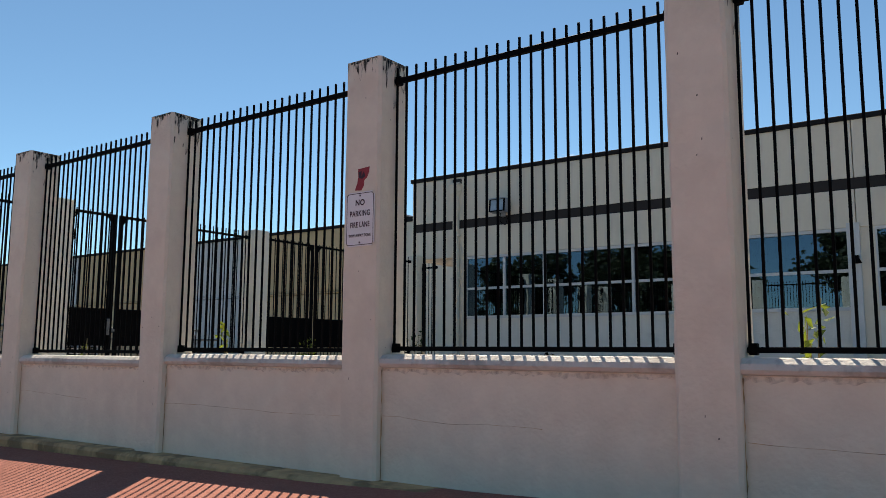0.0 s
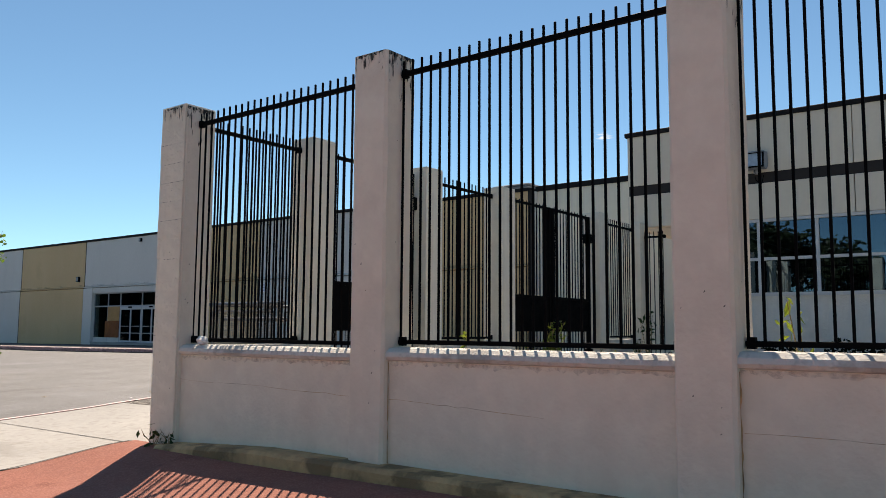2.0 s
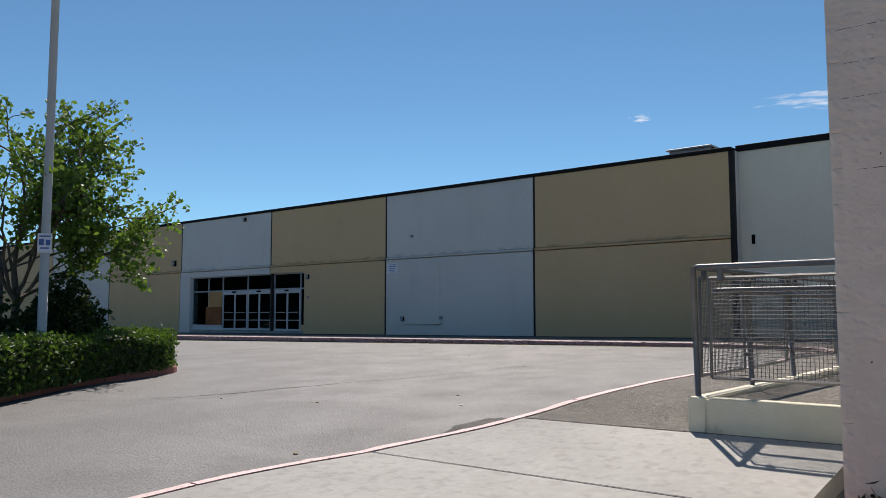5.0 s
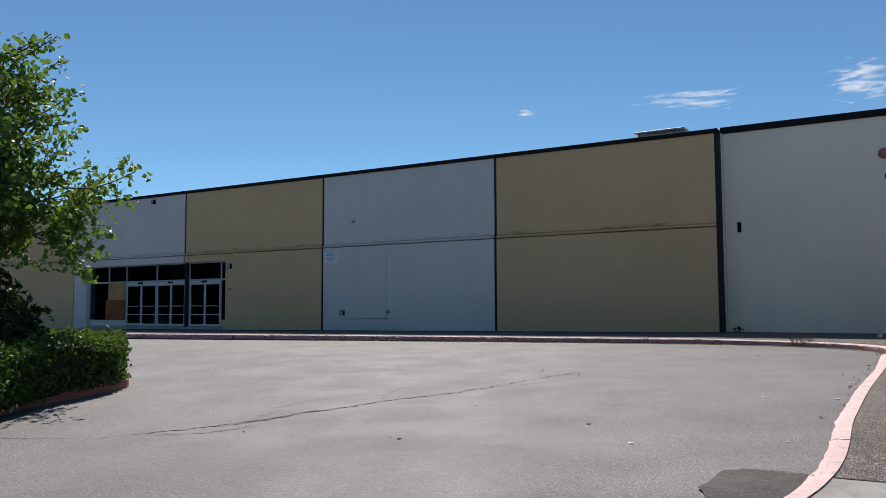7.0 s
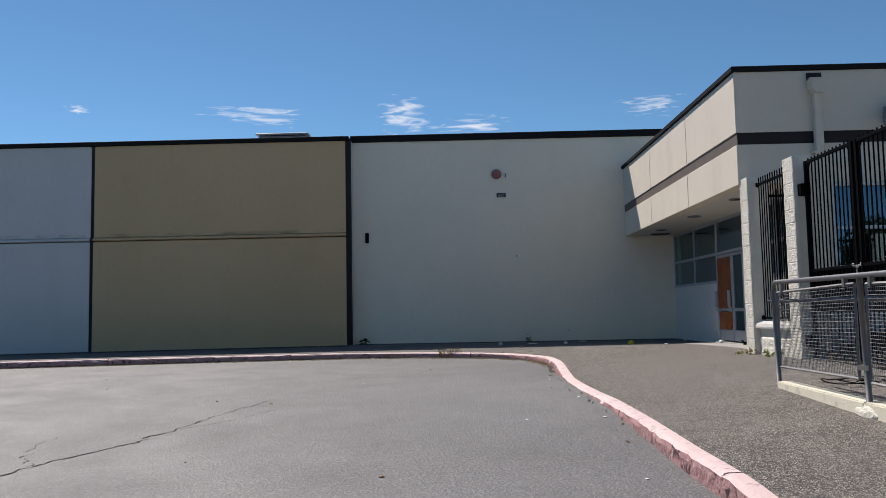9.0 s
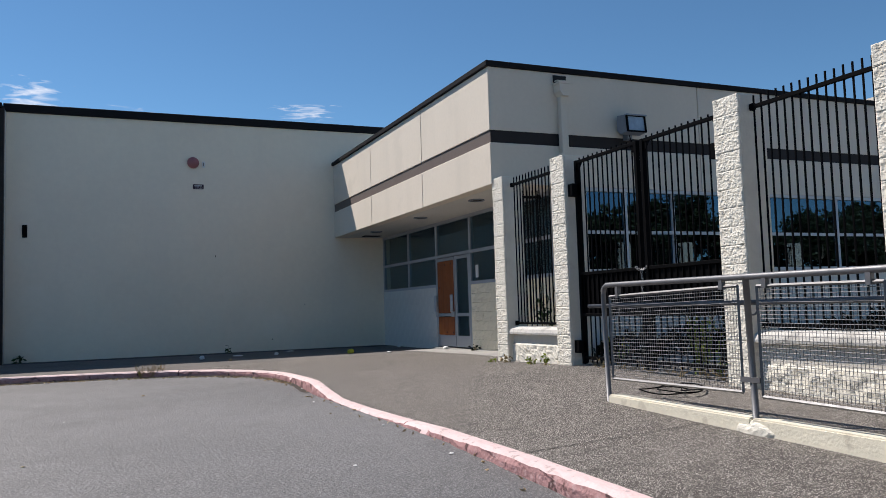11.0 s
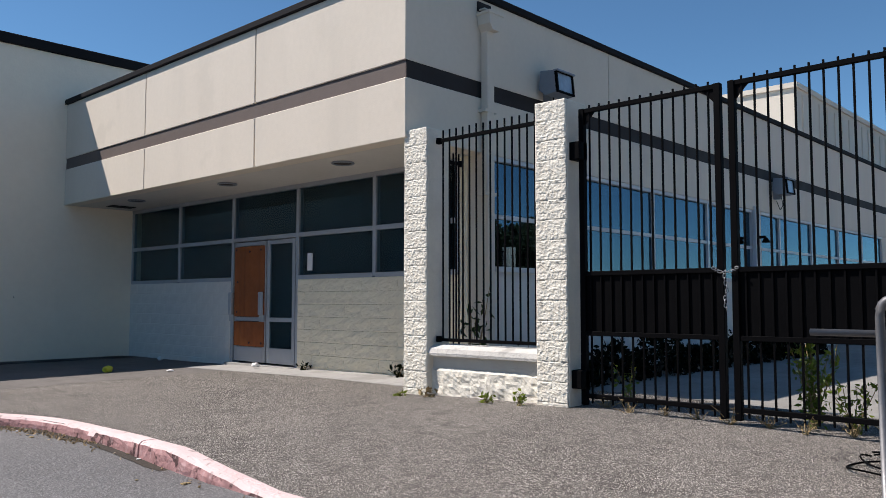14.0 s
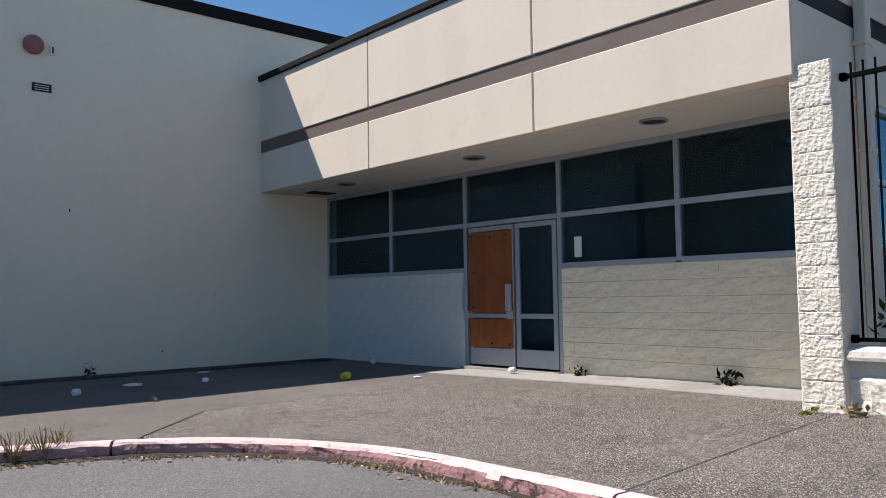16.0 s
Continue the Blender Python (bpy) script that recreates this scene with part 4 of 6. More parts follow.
# the wall steps down a little towards the corner
CAP_DROP = [0.065, 0.045, 0.015, 0, 0, 0, 0]
for a, b, k in zip(piers_x, piers_x[1:], range(9)):
    x0, x1 = a, b - PW
    cz = CAP_Z - CAP_DROP[k]
    w = base("low_wall", ((x0 + x1) / 2, FRONT + 0.15, 0.8), "off-white painted low wall with a rounded cap between fence piers", "wall", "low walls of the fence")
    bm = bmesh.new()
    rg = np.random.default_rng(k)
    n, m = 14, 6
    g = [[bm.verts.new((x0 + (x1 - x0) * i / n, FRONT + 0.075 + float(rg.normal(0, 0.0015)), 0.6 + (cz - 0.1 - 0.6) * j / m)) for j in range(m + 1)] for i in range(n + 1)]
    for i in range(n):
        for j in range(m):
            bm.faces.new((g[i][j], g[i + 1][j], g[i + 1][j + 1], g[i][j + 1]))
    add_box(bm, x0, x1, FRONT + 0.085, FRONT + 0.29, 0.6, cz - 0.1)
    part("body", bm, M_STUCCO, w)
    prism("cap", cap_profile(FRONT + 0.06, FRONT + 0.33, cz - 0.11, cz), x0, x1, "x", M_CAP, w, "grey-white rounded cap")
    # hairline render crack along the wall
    cb = bmesh.new()
    zc, last = rg.uniform(1.28, 1.40), None
    for q in np.linspace(x0 + 0.02, x1 * 0.6 + x0 * 0.4 if k % 2 else x1 - 0.05, 18):
        zc += float(rg.normal(-0.002, 0.004))
        t = rg.uniform(0.0005, 0.0018)
        pr = (cb.verts.new((q, FRONT + 0.068, zc - t)), cb.verts.new((q, FRONT + 0.068, zc + t)))
        if last:
            cb.faces.new((last[0], pr[0], pr[1], last[1]))
        last = pr
    part("crack", cb, M_LEDGE, w)
    # rusty run-off below the cap; corner strips by the piers join dirt and painted recess shade
    rb = bmesh.new()
    q, y = x0, FRONT + 0.0665
    last = None
    for q in np.arange(x0, x1, 0.04):
        lo = cz - 0.125 - 0.03 * float(rg.uniform(0, 1)) ** 2 - 0.02 * max(0.0, noise.noise(Vector((q * 2.5, k, 0))))
        pr = (rb.verts.new((q, y, cz - 0.108)), rb.verts.new((q, y, lo)))
        if last:
            rb.faces.new((last[0], last[1], pr[1], pr[0]))
        last = pr
    part("run_off_stain", rb, M_RUST, w, "brown run-off stain below the cap")["kind"] = "stuff"
    for cx, sg2 in ((x0, 1), (x1, -1)):
        db = bmesh.new()
        last = None
        for z in np.linspace(0.84, cz - 0.12, 16):
            wd = float(rg.uniform(0.002, 0.014))
            pr = (db.verts.new((cx + sg2 * 0.001, y - 0.001, z)), db.verts.new((cx + sg2 * wd, y - 0.001, z)))
            if last:
                db.faces.new((last[0], last[1], pr[1], pr[0]))
            last = pr
        part("corner_dirt", db, M_LEDGE, w)
# footing that shows above the falling pavement
ft = bmesh.new()
fx = np.arange(-13.95, 7, 0.5)
rows = []
rg = np.random.default_rng(8)
for x in fx:
    j = float(rg.normal(0, 0.006))
    zt = 0.83 if x > -12.5 else 0.83 - (-12.5 - x) * 0.06
    rows.append([ft.verts.new(p) for p in ((x, FRONT - 0.17 + j, 0.3), (x, FRONT - 0.16 + j, zt - 0.03), (x, FRONT - 0.13 + j, zt), (x, FRONT + 0.3, zt + 0.01))])
for a, b in zip(rows, rows[1:]):
    for k in range(3):
        ft.faces.new((a[k], b[k], b[k + 1], a[k + 1]))
tagged(part("wall_footing", ft, M_LEDGE), "stained concrete footing below the fence wall", "footing", kind="structure")

# ---- block piers along the side ----
XW, XE = -14.275, -13.895
side_piers = {"corner": FRONT, "d": 6.735, "e": 8.955, "c": 10.945, "b": 14.43, "a": 16.363}
blocks = {}


def block_mesh(kind, v):
    """One course of a pier: broken rough face to the west, smooth elsewhere."""
    key = (kind, v)
    if key in blocks:
        return blocks[key]
    rg = np.random.default_rng(100 + v + (10 if kind == "plain" else 0))
    h = 0.203
    bm = bmesh.new()
    add_box(bm, 0.012, PW, 0.004, PW - 0.004, 0.001, h - 0.001, 0.002)
    n, m = (32, 18) if kind == "split" else (16, 9)
    amp = 0.009 if kind == "split" else 0.008
    off = Vector(rg.uniform(0, 50, 3))
    g = []
    for i in range(n + 1):
        row = []
        for j in range(m + 1):
            y, z = 0.002 + (PW - 0.004) * i / n, 0.0015 + (h - 0.003) * j / m
            e = min(i, n - i, j, m - j)
            d = (0.35 if j in (0, m) else 0.0 if e == 0 else 1.0) * (0.7 * noise.noise(Vector((y * 12, z * 12, 0)) + off) + 0.8 * noise.noise(Vector((y * 32, z * 32, 3)) + off) + 0.5 * noise.noise(Vector((y * 62, z * 70, 7)) + off) + 0.6) * amp
            row.append(bm.verts.new((0.012 - max(0, d) - (0 if e == 0 else amp * 0.1), y, z)))
        g.append(row)
    for i in range(n):
        for j in range(m):
            bm.faces.new((g[i][j], g[i][j + 1], g[i + 1][j + 1], g[i + 1][j]))
    blocks[key] = mesh_of("block", bm, M_SPLIT if kind == "split" else M_STUCCO)
    return blocks[key]


def side_pier(y0, z0, kind, label):
    p = base("fence_pier", ((XW + XE) / 2, y0 + PW / 2, z0), label, "pier", "block piers")
    rg = np.random.default_rng(int(y0 * 10))
    z = PTOP + 0.02
    core = bmesh.new()
    add_box(core, XW + 0.02, XE - 0.006, y0 + 0.008, y0 + PW - 0.008, z0 - 0.25, z - 0.01)
    part("mortar_core", core, M_SMOOTHBLOCK if kind == "split" else M_STUCCO, p)
    south = kind == "plain"
    while z > z0 - 0.1:
        z -= 0.203
        jit = float(rg.normal(0, 0.002))
        blk = place("block", block_mesh(kind, int(rg.integers(5))), (XE, y0 + jit, z) if south else (XW + jit, y0, z), p)
        blk.rotation_euler = (0, 0, math.pi / 2 if south else 0)
        blk.scale.y = 1.12 if south else 1.0
    # painted skin on the smooth sides
    sk = bmesh.new()
    add_box(sk, XW + (-0.042 if south else 0.03), XE + 0.004, y0 + (0.03 if south else -0.004), y0 + PW + 0.004, z0 - 0.2, PTOP + 0.005, 0.006)
    part("painted_skin", sk, M_STUCCO, p)
    return p


for nm, y0 in side_piers.items():
    z0 = float(pave_z(-14.3, y0)) if nm in "abc" else 0.8 if nm == "corner" else 1.05
    side_pier(y0, z0, "plain" if nm == "corner" else "split", "weathered cream block corner pier of the fence" if nm == "corner" else "cream split-face block fence pier, rough on the sunny side")
cs = bmesh.new()
rg = np.random.default_rng(77)
for z, a, b in ((3.42, 0.02, 0.36), (3.22, 0.05, 0.2), (3.02, 0.02, 0.37), (3.62, 0.04, 0.3), (2.61, 0.1, 0.3), (3.83, 0.0, 0.15)):
    u = a
    while u < b:
        w = rg.uniform(0.01, 0.06)
        t = rg.uniform(0.002, 0.006)
        cs.faces.new([cs.verts.new(v) for v in ((XW + u, FRONT - 0.0085, z), (XW + u + w, FRONT - 0.0085, z), (XW + u + w, FRONT - 0.0085, z + t), (XW + u, FRONT - 0.0085, z + t * 0.6))])
        u += w + rg.uniform(0.0, 0.03)
corner = [o for o in scene.objects if o.name.startswith("fence_pier") and "corner" in o.get("label", "")][0]
part("open_joint", cs, M_STAIN, corner, "dark open joints")["kind"] = "stuff"
mildew(corner, XW, XE, FRONT, 78, 0.0085)

# ---- steel fence panels ----
PICK = 0.017
pick_cache = {}


def picket_mesh(h):
    key = round(h, 3)
    if key not in pick_cache:
        bm = bmesh.new()
        add_box(bm, -PICK / 2, PICK / 2, -PICK / 2, PICK / 2, 0, h, 0.002)
        pick_cache[key] = mesh_of("picket", bm, M_BLACK)
    return pick_cache[key]


def fence_panel(p, q, z_lo, z_top, z_rail, label="black steel picket fence panel on the low wall", pitch=0.102, brackets=True):
    """Pickets on two rails from p to q (along x or y)."""
    a, b = Vector((*p, 0)), Vector((*q, 0))
    d = (b - a).normalized()
    f = base("metal_fence", ((a.x + b.x) / 2, (a.y + b.y) / 2, z_lo), label, "fence", "steel fence panels")
    n = Vector((-d.y, d.x, 0))

    def rail(z, t, name):
        bm = bmesh.new()
        c0, c1 = a + d * 0.005, b - d * 0.005
        s = n * 0.019
        add_box(bm, min(c0.x, c1.x) - abs(s.x), max(c0.x, c1.x) + abs(s.x), min(c0.y, c1.y) - abs(s.y), max(c0.y, c1.y) + abs(s.y), z - t / 2, z + t / 2, 0.003)
        part(name, bm, M_BLACK, f)

    rail(z_rail, 0.042, "top_rail")
    rail(z_lo + 0.045, 0.036, "bottom_rail")
    k = int(((b - a).length - 0.03) / pitch) + 1
    me = picket_mesh(z_top - z_lo - 0.03)
    rg = np.random.default_rng(k)
    for i in range(k):
        c = a + d * (0.02 + i * pitch)
        ob = place("picket", me, (c.x, c.y, z_lo + 0.03 + float(rg.normal(0, 0.003))), f)
    if brackets:
        for c, sgn in ((a, 1), (b, -1)):
            for z in (z_rail, z_lo + 0.05):
                e = c + d * 0.04 * sgn
                box("bracket", e.x - 0.026, e.x + 0.026, e.y - 0.026, e.y + 0.026, z - 0.036, z + 0.036, M_BLACK, f, 0.004)
    return f


FYL = FRONT + 0.20
for a, b, drop in zip(piers_x, piers_x[1:], CAP_DROP):
    fence_panel((a, FYL), (b - PW, FYL), CAP_Z - drop, 4.175, 4.06, pitch=0.0977)
FXL = -14.10


def side_wall(y0, y1, zb):
    w = base("low_wall", (FXL, (y0 + y1) / 2, zb), "cream split-face low wall with a flat cap between side piers", "wall", "low walls of the fence")
    box("body", FXL - 0.06, FXL + 0.13, y0, y1, zb - 0.2, 1.62, M_SMOOTHBLOCK, w)
    rg = np.random.default_rng(int(y0 * 7))
    bm = bmesh.new()
    n, m = int((y1 - y0) / 0.03), 14
    zt = zb + 0.30
    g = []
    for i in range(n + 1):
        row = []
        for j in range(m + 1):
            y, z = y0 + (y1 - y0) * i / n, zb - 0.1 + (zt - zb + 0.1) * j / m
            e = j == m
            d = 0.02 + 0.02 * noise.noise(Vector((y * 9, z * 9, 1))) + 0.014 * noise.noise(Vector((y * 25, z * 25, 5)))
            row.append(bm.verts.new((FXL - 0.065 - (0 if e else max(0, d)), y, z + (0.03 * noise.noise(Vector((y * 8, 0, 0))) if e else 0))))
        g.append(row)
    for i in range(n):
        for j in range(m):
            bm.faces.new((g[i][j], g[i][j + 1], g[i + 1][j + 1], g[i + 1][j]))
    part("rough_course", bm, M_SPLIT, w, "broken-faced cream block course")
    prism("cap", [(FXL - 0.14, 1.60), (FXL - 0.145, 1.63), (FXL - 0.13, 1.68), (FXL - 0.05, 1.72), (FXL + 0.17, 1.72), (FXL + 0.17, 1.60)], y0, y1, "y", M_CAP, w, "white flat cap")


for lo, hi in (("corner", "d"), ("e", "c"), ("b", "a")):
    y0, y1 = side_piers[lo] + PW, side_piers[hi]
    side_wall(y0, y1, float(pave_z(-14.3, (y0 + y1) / 2)))
    fence_panel((FXL, y0), (FXL, y1), 1.73, 4.22, 4.10)
# short return from the last pier to the annex
fence_panel((XE, 16.58), (XE + 0.5, 16.58), 1.2, 4.06, 3.94, "short black steel picket return beside the annex")


# ---- gates ----
def gate(y0, y1, zb, label, leaves_n, pads):
    g = base("metal_gate", (FXL, (y0 + y1) / 2, zb), label, "gate", "steel gates")
    top = 4.15
    w = (y1 - y0) / leaves_n
    for k in range(leaves_n):
        a, b = y0 + k * w + 0.02, y0 + (k + 1) * w - 0.05
        fr = box("gate_leaf", FXL - 0.03, FXL + 0.03, a, a + 0.06, zb + 0.03, top, M_BLACK, g, 0.004)
        box("stile", FXL - 0.03, FXL + 0.03, b - 0.06, b, zb + 0.03, top, M_BLACK, fr, 0.004)
        for z in (top - 0.025, 2.49, 1.90, zb + 0.12):
            box("rail", FXL - 0.022, FXL + 0.022, a + 0.06, b - 0.06, z - 0.022, z + 0.022, M_BLACK, fr, 0.003)
        if pads:
            box("sheet_panel", FXL + 0.006, FXL + 0.014, a + 0.06, b - 0.06, 1.92, 2.47, M_BLACK, fr, 0.0, "black sheet-metal guard")
        n = int((b - a - 0.12) / 0.112)
        me = picket_mesh(top - zb - 0.02)
        for i in range(n):
            place("picket", me, (FXL - 0.005, a + 0.06 + (i + 0.5) * (b - a - 0.12) / n, zb + 0.05), fr)
        for yy, s in ((a + 0.06, 1), (b - 0.06, -1)):
            prism("knee_plate", [(yy, top - 0.04), (yy + s * 0.12, top - 0.04), (yy, top - 0.17)], FXL - 0.008, FXL + 0.008, "x", M_BLACK, fr)
    for yy in ((y0 + 0.01), (y1 - 0.09)):
        for z in (1.45, 3.72):
            box("hinge", FXL - 0.11, FXL + 0.04, yy - 0.02, yy + 0.12, z - 0.09, z + 0.09, M_BLACK, g, 0.006)
    return g


gate(11.33, 14.42, 1.17, "black double steel gate chained shut, with sheet guards", 2, True)
gate(7.12, 8.95, 1.1, "black double steel gate with sheet guards and a lock box", 2, True)

lk = base("lock_box", (FXL + 0.05, 8.0, 2.2), "pale steel lock plate with a lever on the small gate", "lock")
box("plate", FXL + 0.022, FXL + 0.05, 7.86, 7.98, 2.06, 2.34, M_GALV, lk, 0.004)
box("lever", FXL + 0.05, FXL + 0.085, 7.90, 8.03, 2.12, 2.16, M_GALV, lk, 0.004)

# chain round the meeting stiles
chain = base("chain", (FXL - 0.06, 12.88, 2.4), "galvanised chain hanging from the gate stiles", "chain")
ring_bm = bmesh.new()
add_tube(ring_bm, [(0.011 * math.cos(t), 0, 0.02 * math.sin(t)) for t in np.linspace(0, 2 * math.pi, 11)], 0.0045, 5, close=False)
LINK = mesh_of("link", ring_bm, M_CHAIN, True)
for i in range(11):
    o = place("link", LINK, (FXL - 0.05, 12.87 + 0.012 * math.sin(i), 2.47 - i * 0.032), chain)
    o.rotation_euler = (0, 0, (i % 2) * math.pi / 2 + 0.4)
for i in range(4):
    for s in (-1, 1):
        o = place("link", LINK, (FXL - 0.055, 12.87 + s * (0.02 + i * 0.027), 2.47 + 0.004 * i * i), chain)
        o.rotation_euler = (math.radians(70) * s, (i % 2) * math.pi / 2, 0)

# ---- ramp kerb, platform and guard rail ----
RX = -15.90
box("ramp_platform", RX + 0.1, XW + 0.02, 6.62, 11.1, 0.5, 1.09, M_AGG)
tagged(bpy.data.objects["ramp_platform"], "raised aggregate landing beside the gates", "landing", kind="structure")
rk = base("ramp_kerb", (RX, 9, 1.0), "cream painted concrete kerb wall round the raised landing", "kerb wall", kind="structure")


def slope_box(name, x0, x1, y0, y1, zb, z0, z1, mat, parent):
    bm = bmesh.new()
    v = [bm.verts.new(p) for p in ((x0, y0, zb), (x1, y0, zb), (x1, y1, zb), (x0, y1, zb), (x0, y0, z0), (x1, y0, z0), (x1, y1, z1), (x0, y1, z1))]
    for f in ((3, 2, 1, 0), (4, 5, 6, 7), (0, 1, 5, 4), (1, 2, 6, 5), (2, 3, 7, 6), (3, 0, 4, 7)):
        bm.faces.new([v[i] for i in f])
    bmesh.ops.bevel(bm, geom=list(bm.edges), offset=0.012, segments=2, affect="EDGES")
    return part(name, bm, mat, parent)


slope_box("kerb_side", RX - 0.02, RX + 0.14, 6.58, 9.30, 0.4, 1.12, 1.14, M_RAMP, rk)
slope_box("kerb_side", RX - 0.02, RX + 0.14, 9.32, 11.18, 0.4, 1.14, 1.16, M_RAMP, rk)
slope_box("kerb_end", RX + 0.14, XW + 0.1, 6.58, 6.76, 0.4, 1.12, 1.12, M_RAMP, rk)
brk = bmesh.new()
r = bmesh.ops.create_icosphere(brk, subdivisions=4, radius=0.17)
for v in r["verts"]:
    v.co *= 1 + 0.25 * noise.noise(v.co * 9) + 0.12 * noise.noise(v.co * 25)
    v.co = Vector((RX + 0.0 + v.co.x * 0.26, 9.28 + v.co.y * 1.15, 1.02 + v.co.z * 0.62))
part("broken_patch", brk, M_SPLIT, rk, "spalled rough concrete at a post foot")

rail = base("guard_rail", (RX, 9, 1.1), "galvanised tube guard rail with wire mesh panels on the landing kerb", "guard rail")
RZ = 2.235
R = 0.026


def bend(pts, r=0.1, k=5):
    """Rounds the inner corners of a line."""
    out = [Vector(pts[0])]
    for a, b, c in zip(pts, pts[1:], pts[2:]):
        a, b, c = Vector(a), Vector(b), Vector(c)
        u, w = (a - b).normalized() * r, (c - b).normalized() * r
        for i in range(k + 1):
            t = i / k
            out.append((b + u) * (1 - t) ** 2 + b * 2 * t * (1 - t) + (b + w) * t * t)
    out.append(Vector(pts[-1]))
    return out


tube("top_rail", bend([(RX + 0.02, 11.22, 1.02), (RX, 11.22, RZ), (RX, 6.72, RZ - 0.02), (-14.35, 6.72, RZ - 0.02)]), R, M_GALV, rail, 10)
for y in (9.30, 8.0):
    tube("post", [(RX + 0.03, y, 1.0), (RX, y, RZ)], R, M_GALV, rail, 10)
for x in (RX, -14.42):
    tube("post", [(x + 0.02, 6.72, 0.95), (x, 6.72, RZ - 0.02)], R, M_GALV, rail, 10)
tube("hand_rail", bend([(RX + 0.1, 11.63, 2.03), (RX + 0.1, 6.9, 2.02), (-14.5, 6.9, 2.02)]), 0.021, M_GALV, rail, 8)
for y in (11.1, 9.3, 7.4):
    tube("hand_rail_hook", bend([(RX, y, 1.93), (RX + 0.1, y, 1.93), (RX + 0.1, y, 2.03)], 0.04, 4), 0.008, M_GALV, rail, 6)


def mesh_panel(p, q, z0, z1, zz0, zz1):
    """Framed wire mesh from p to q; z0, z1 at p and zz0, zz1 at q."""
    a, b = Vector((*p, 0)), Vector((*q, 0))
    d = (b - a).normalized()

    def at(u, v):
        c = a.lerp(b, u)
        lo, hi = z0 + (zz0 - z0) * u, z1 + (zz1 - z1) * u
        c.z = lo + (hi - lo) * v
        return c

    fr = bmesh.new()
    for s, e in (((0, 0), (1, 0)), ((1, 0), (1, 1)), ((1, 1), (0, 1)), ((0, 1), (0, 0))):
        add_tube(fr, [at(*s), at(*e)], 0.014, 4)
    f = part("mesh_frame", fr, M_GALV, rail)
    wr = bmesh.new()
    n, m = int((b - a).length / 0.031), int((z1 - z0) / 0.031)
    for i in range(1, n):
        add_tube(wr, [at(i / n, 0), at(i / n, 1)], 0.0024, 4, close=False)
    for j in range(1, m):
        add_tube(wr, [at(0, j / m), at(1, j / m)], 0.0024, 4, close=False)
    w = part("wire_mesh", wr, M_WIRE, f)
    w["kind"] = "stuff"
    for u in (0.08, 0.9):
        c = at(u, 1)
        box("clip", c.x - 0.02, c.x + 0.02, c.y - 0.02, c.y + 0.02, c.z - 0.02, RZ - 0.02, M_GALV, f)
    return f


mesh_panel((RX, 11.11), (RX, 9.39), 1.32, 2.12, 1.33, 2.16)
mesh_panel((RX, 9.19), (RX, 8.1), 1.31, 2.15, 1.29, 2.14)
mesh_panel((RX, 7.9), (RX, 6.85), 1.29, 2.14, 1.28, 2.13)
mesh_panel((RX + 0.14, 6.72), (-14.56, 6.72), 1.28, 2.12, 1.28, 2.12)
for y in (9.30, 8.0):
    box("stop_bar", RX - 0.015, RX + 0.015, y - 0.1, y + 0.1, 1.41, 1.45, M_GALV, rail)

# ---- things on the walls ----
bell = base("alarm_bell", (-18.17, EY, 6.17), "faded red round alarm bell on the wall", "bell")
bm = bmesh.new()
bmesh.ops.create_cone(bm, segments=28, radius1=0.16, radius2=0.13, depth=0.1, cap_ends=True, matrix=pose(-18.17, EY - 0.06, 6.17, 90, 0, 0))
bmesh.ops.bevel(bm, geom=[e for e in bm.edges if e.calc_face_angle(0) > 0.6], offset=0.02, segments=2, affect="EDGES")
part("gong", bm, M_BELL, bell, smooth=True)
box("back_box", -18.25, -18.09, EY - 0.03, EY, 6.09, 6.25, M_BELL, bell)
vt = base("wall_bracket", (-17.89, EY, 6.13), "small pale bracket beside the alarm bell", "bracket")
box("plate", -17.93, -17.86, EY - 0.04, EY, 6.05, 6.21, M_PAPER, vt, 0.005)
box("slot", -17.905, -17.885, EY - 0.045, EY - 0.03, 6.08, 6.18, M_GAP, vt)
pl = base("wall_plate", (-18.04, EY, 5.53), "small dark metal notice plate with pale lines", "sign")
box("plate", -18.18, -17.90, EY - 0.02, EY, 5.46, 5.59, M_INK, pl, 0.004)
for i in range(3):
    box("text_bar", -18.14, -17.94, EY - 0.024, EY - 0.019, 5.483 + i * 0.034, 5.493 + i * 0.034, M_PAPER, pl)
sl = base("wall_vent", (-22.17, EY, 4.28), "narrow black slot vent in the wall", "vent")
box("body", -22.23, -22.12, EY - 0.04, EY, 4.13, 4.44, M_BLACK, sl, 0.01)
no = base("wall_notice", (-38.05, FY, 3.9), "white notice board with unreadable blue lines", "sign")
box("board", -38.4, -37.75, FY - 0.045, FY - 0.02, 3.68, 4.14, M_SIGN, no, 0.004)
for i, w in enumerate((0.4, 0.5, 0.36, 0.5, 0.3)):
    box("text_bar", -38.08 - w / 2, -38.08 + w / 2, FY - 0.05, FY - 0.044, 4.06 - i * 0.08, 4.09 - i * 0.08, M_BLUEINK, no)
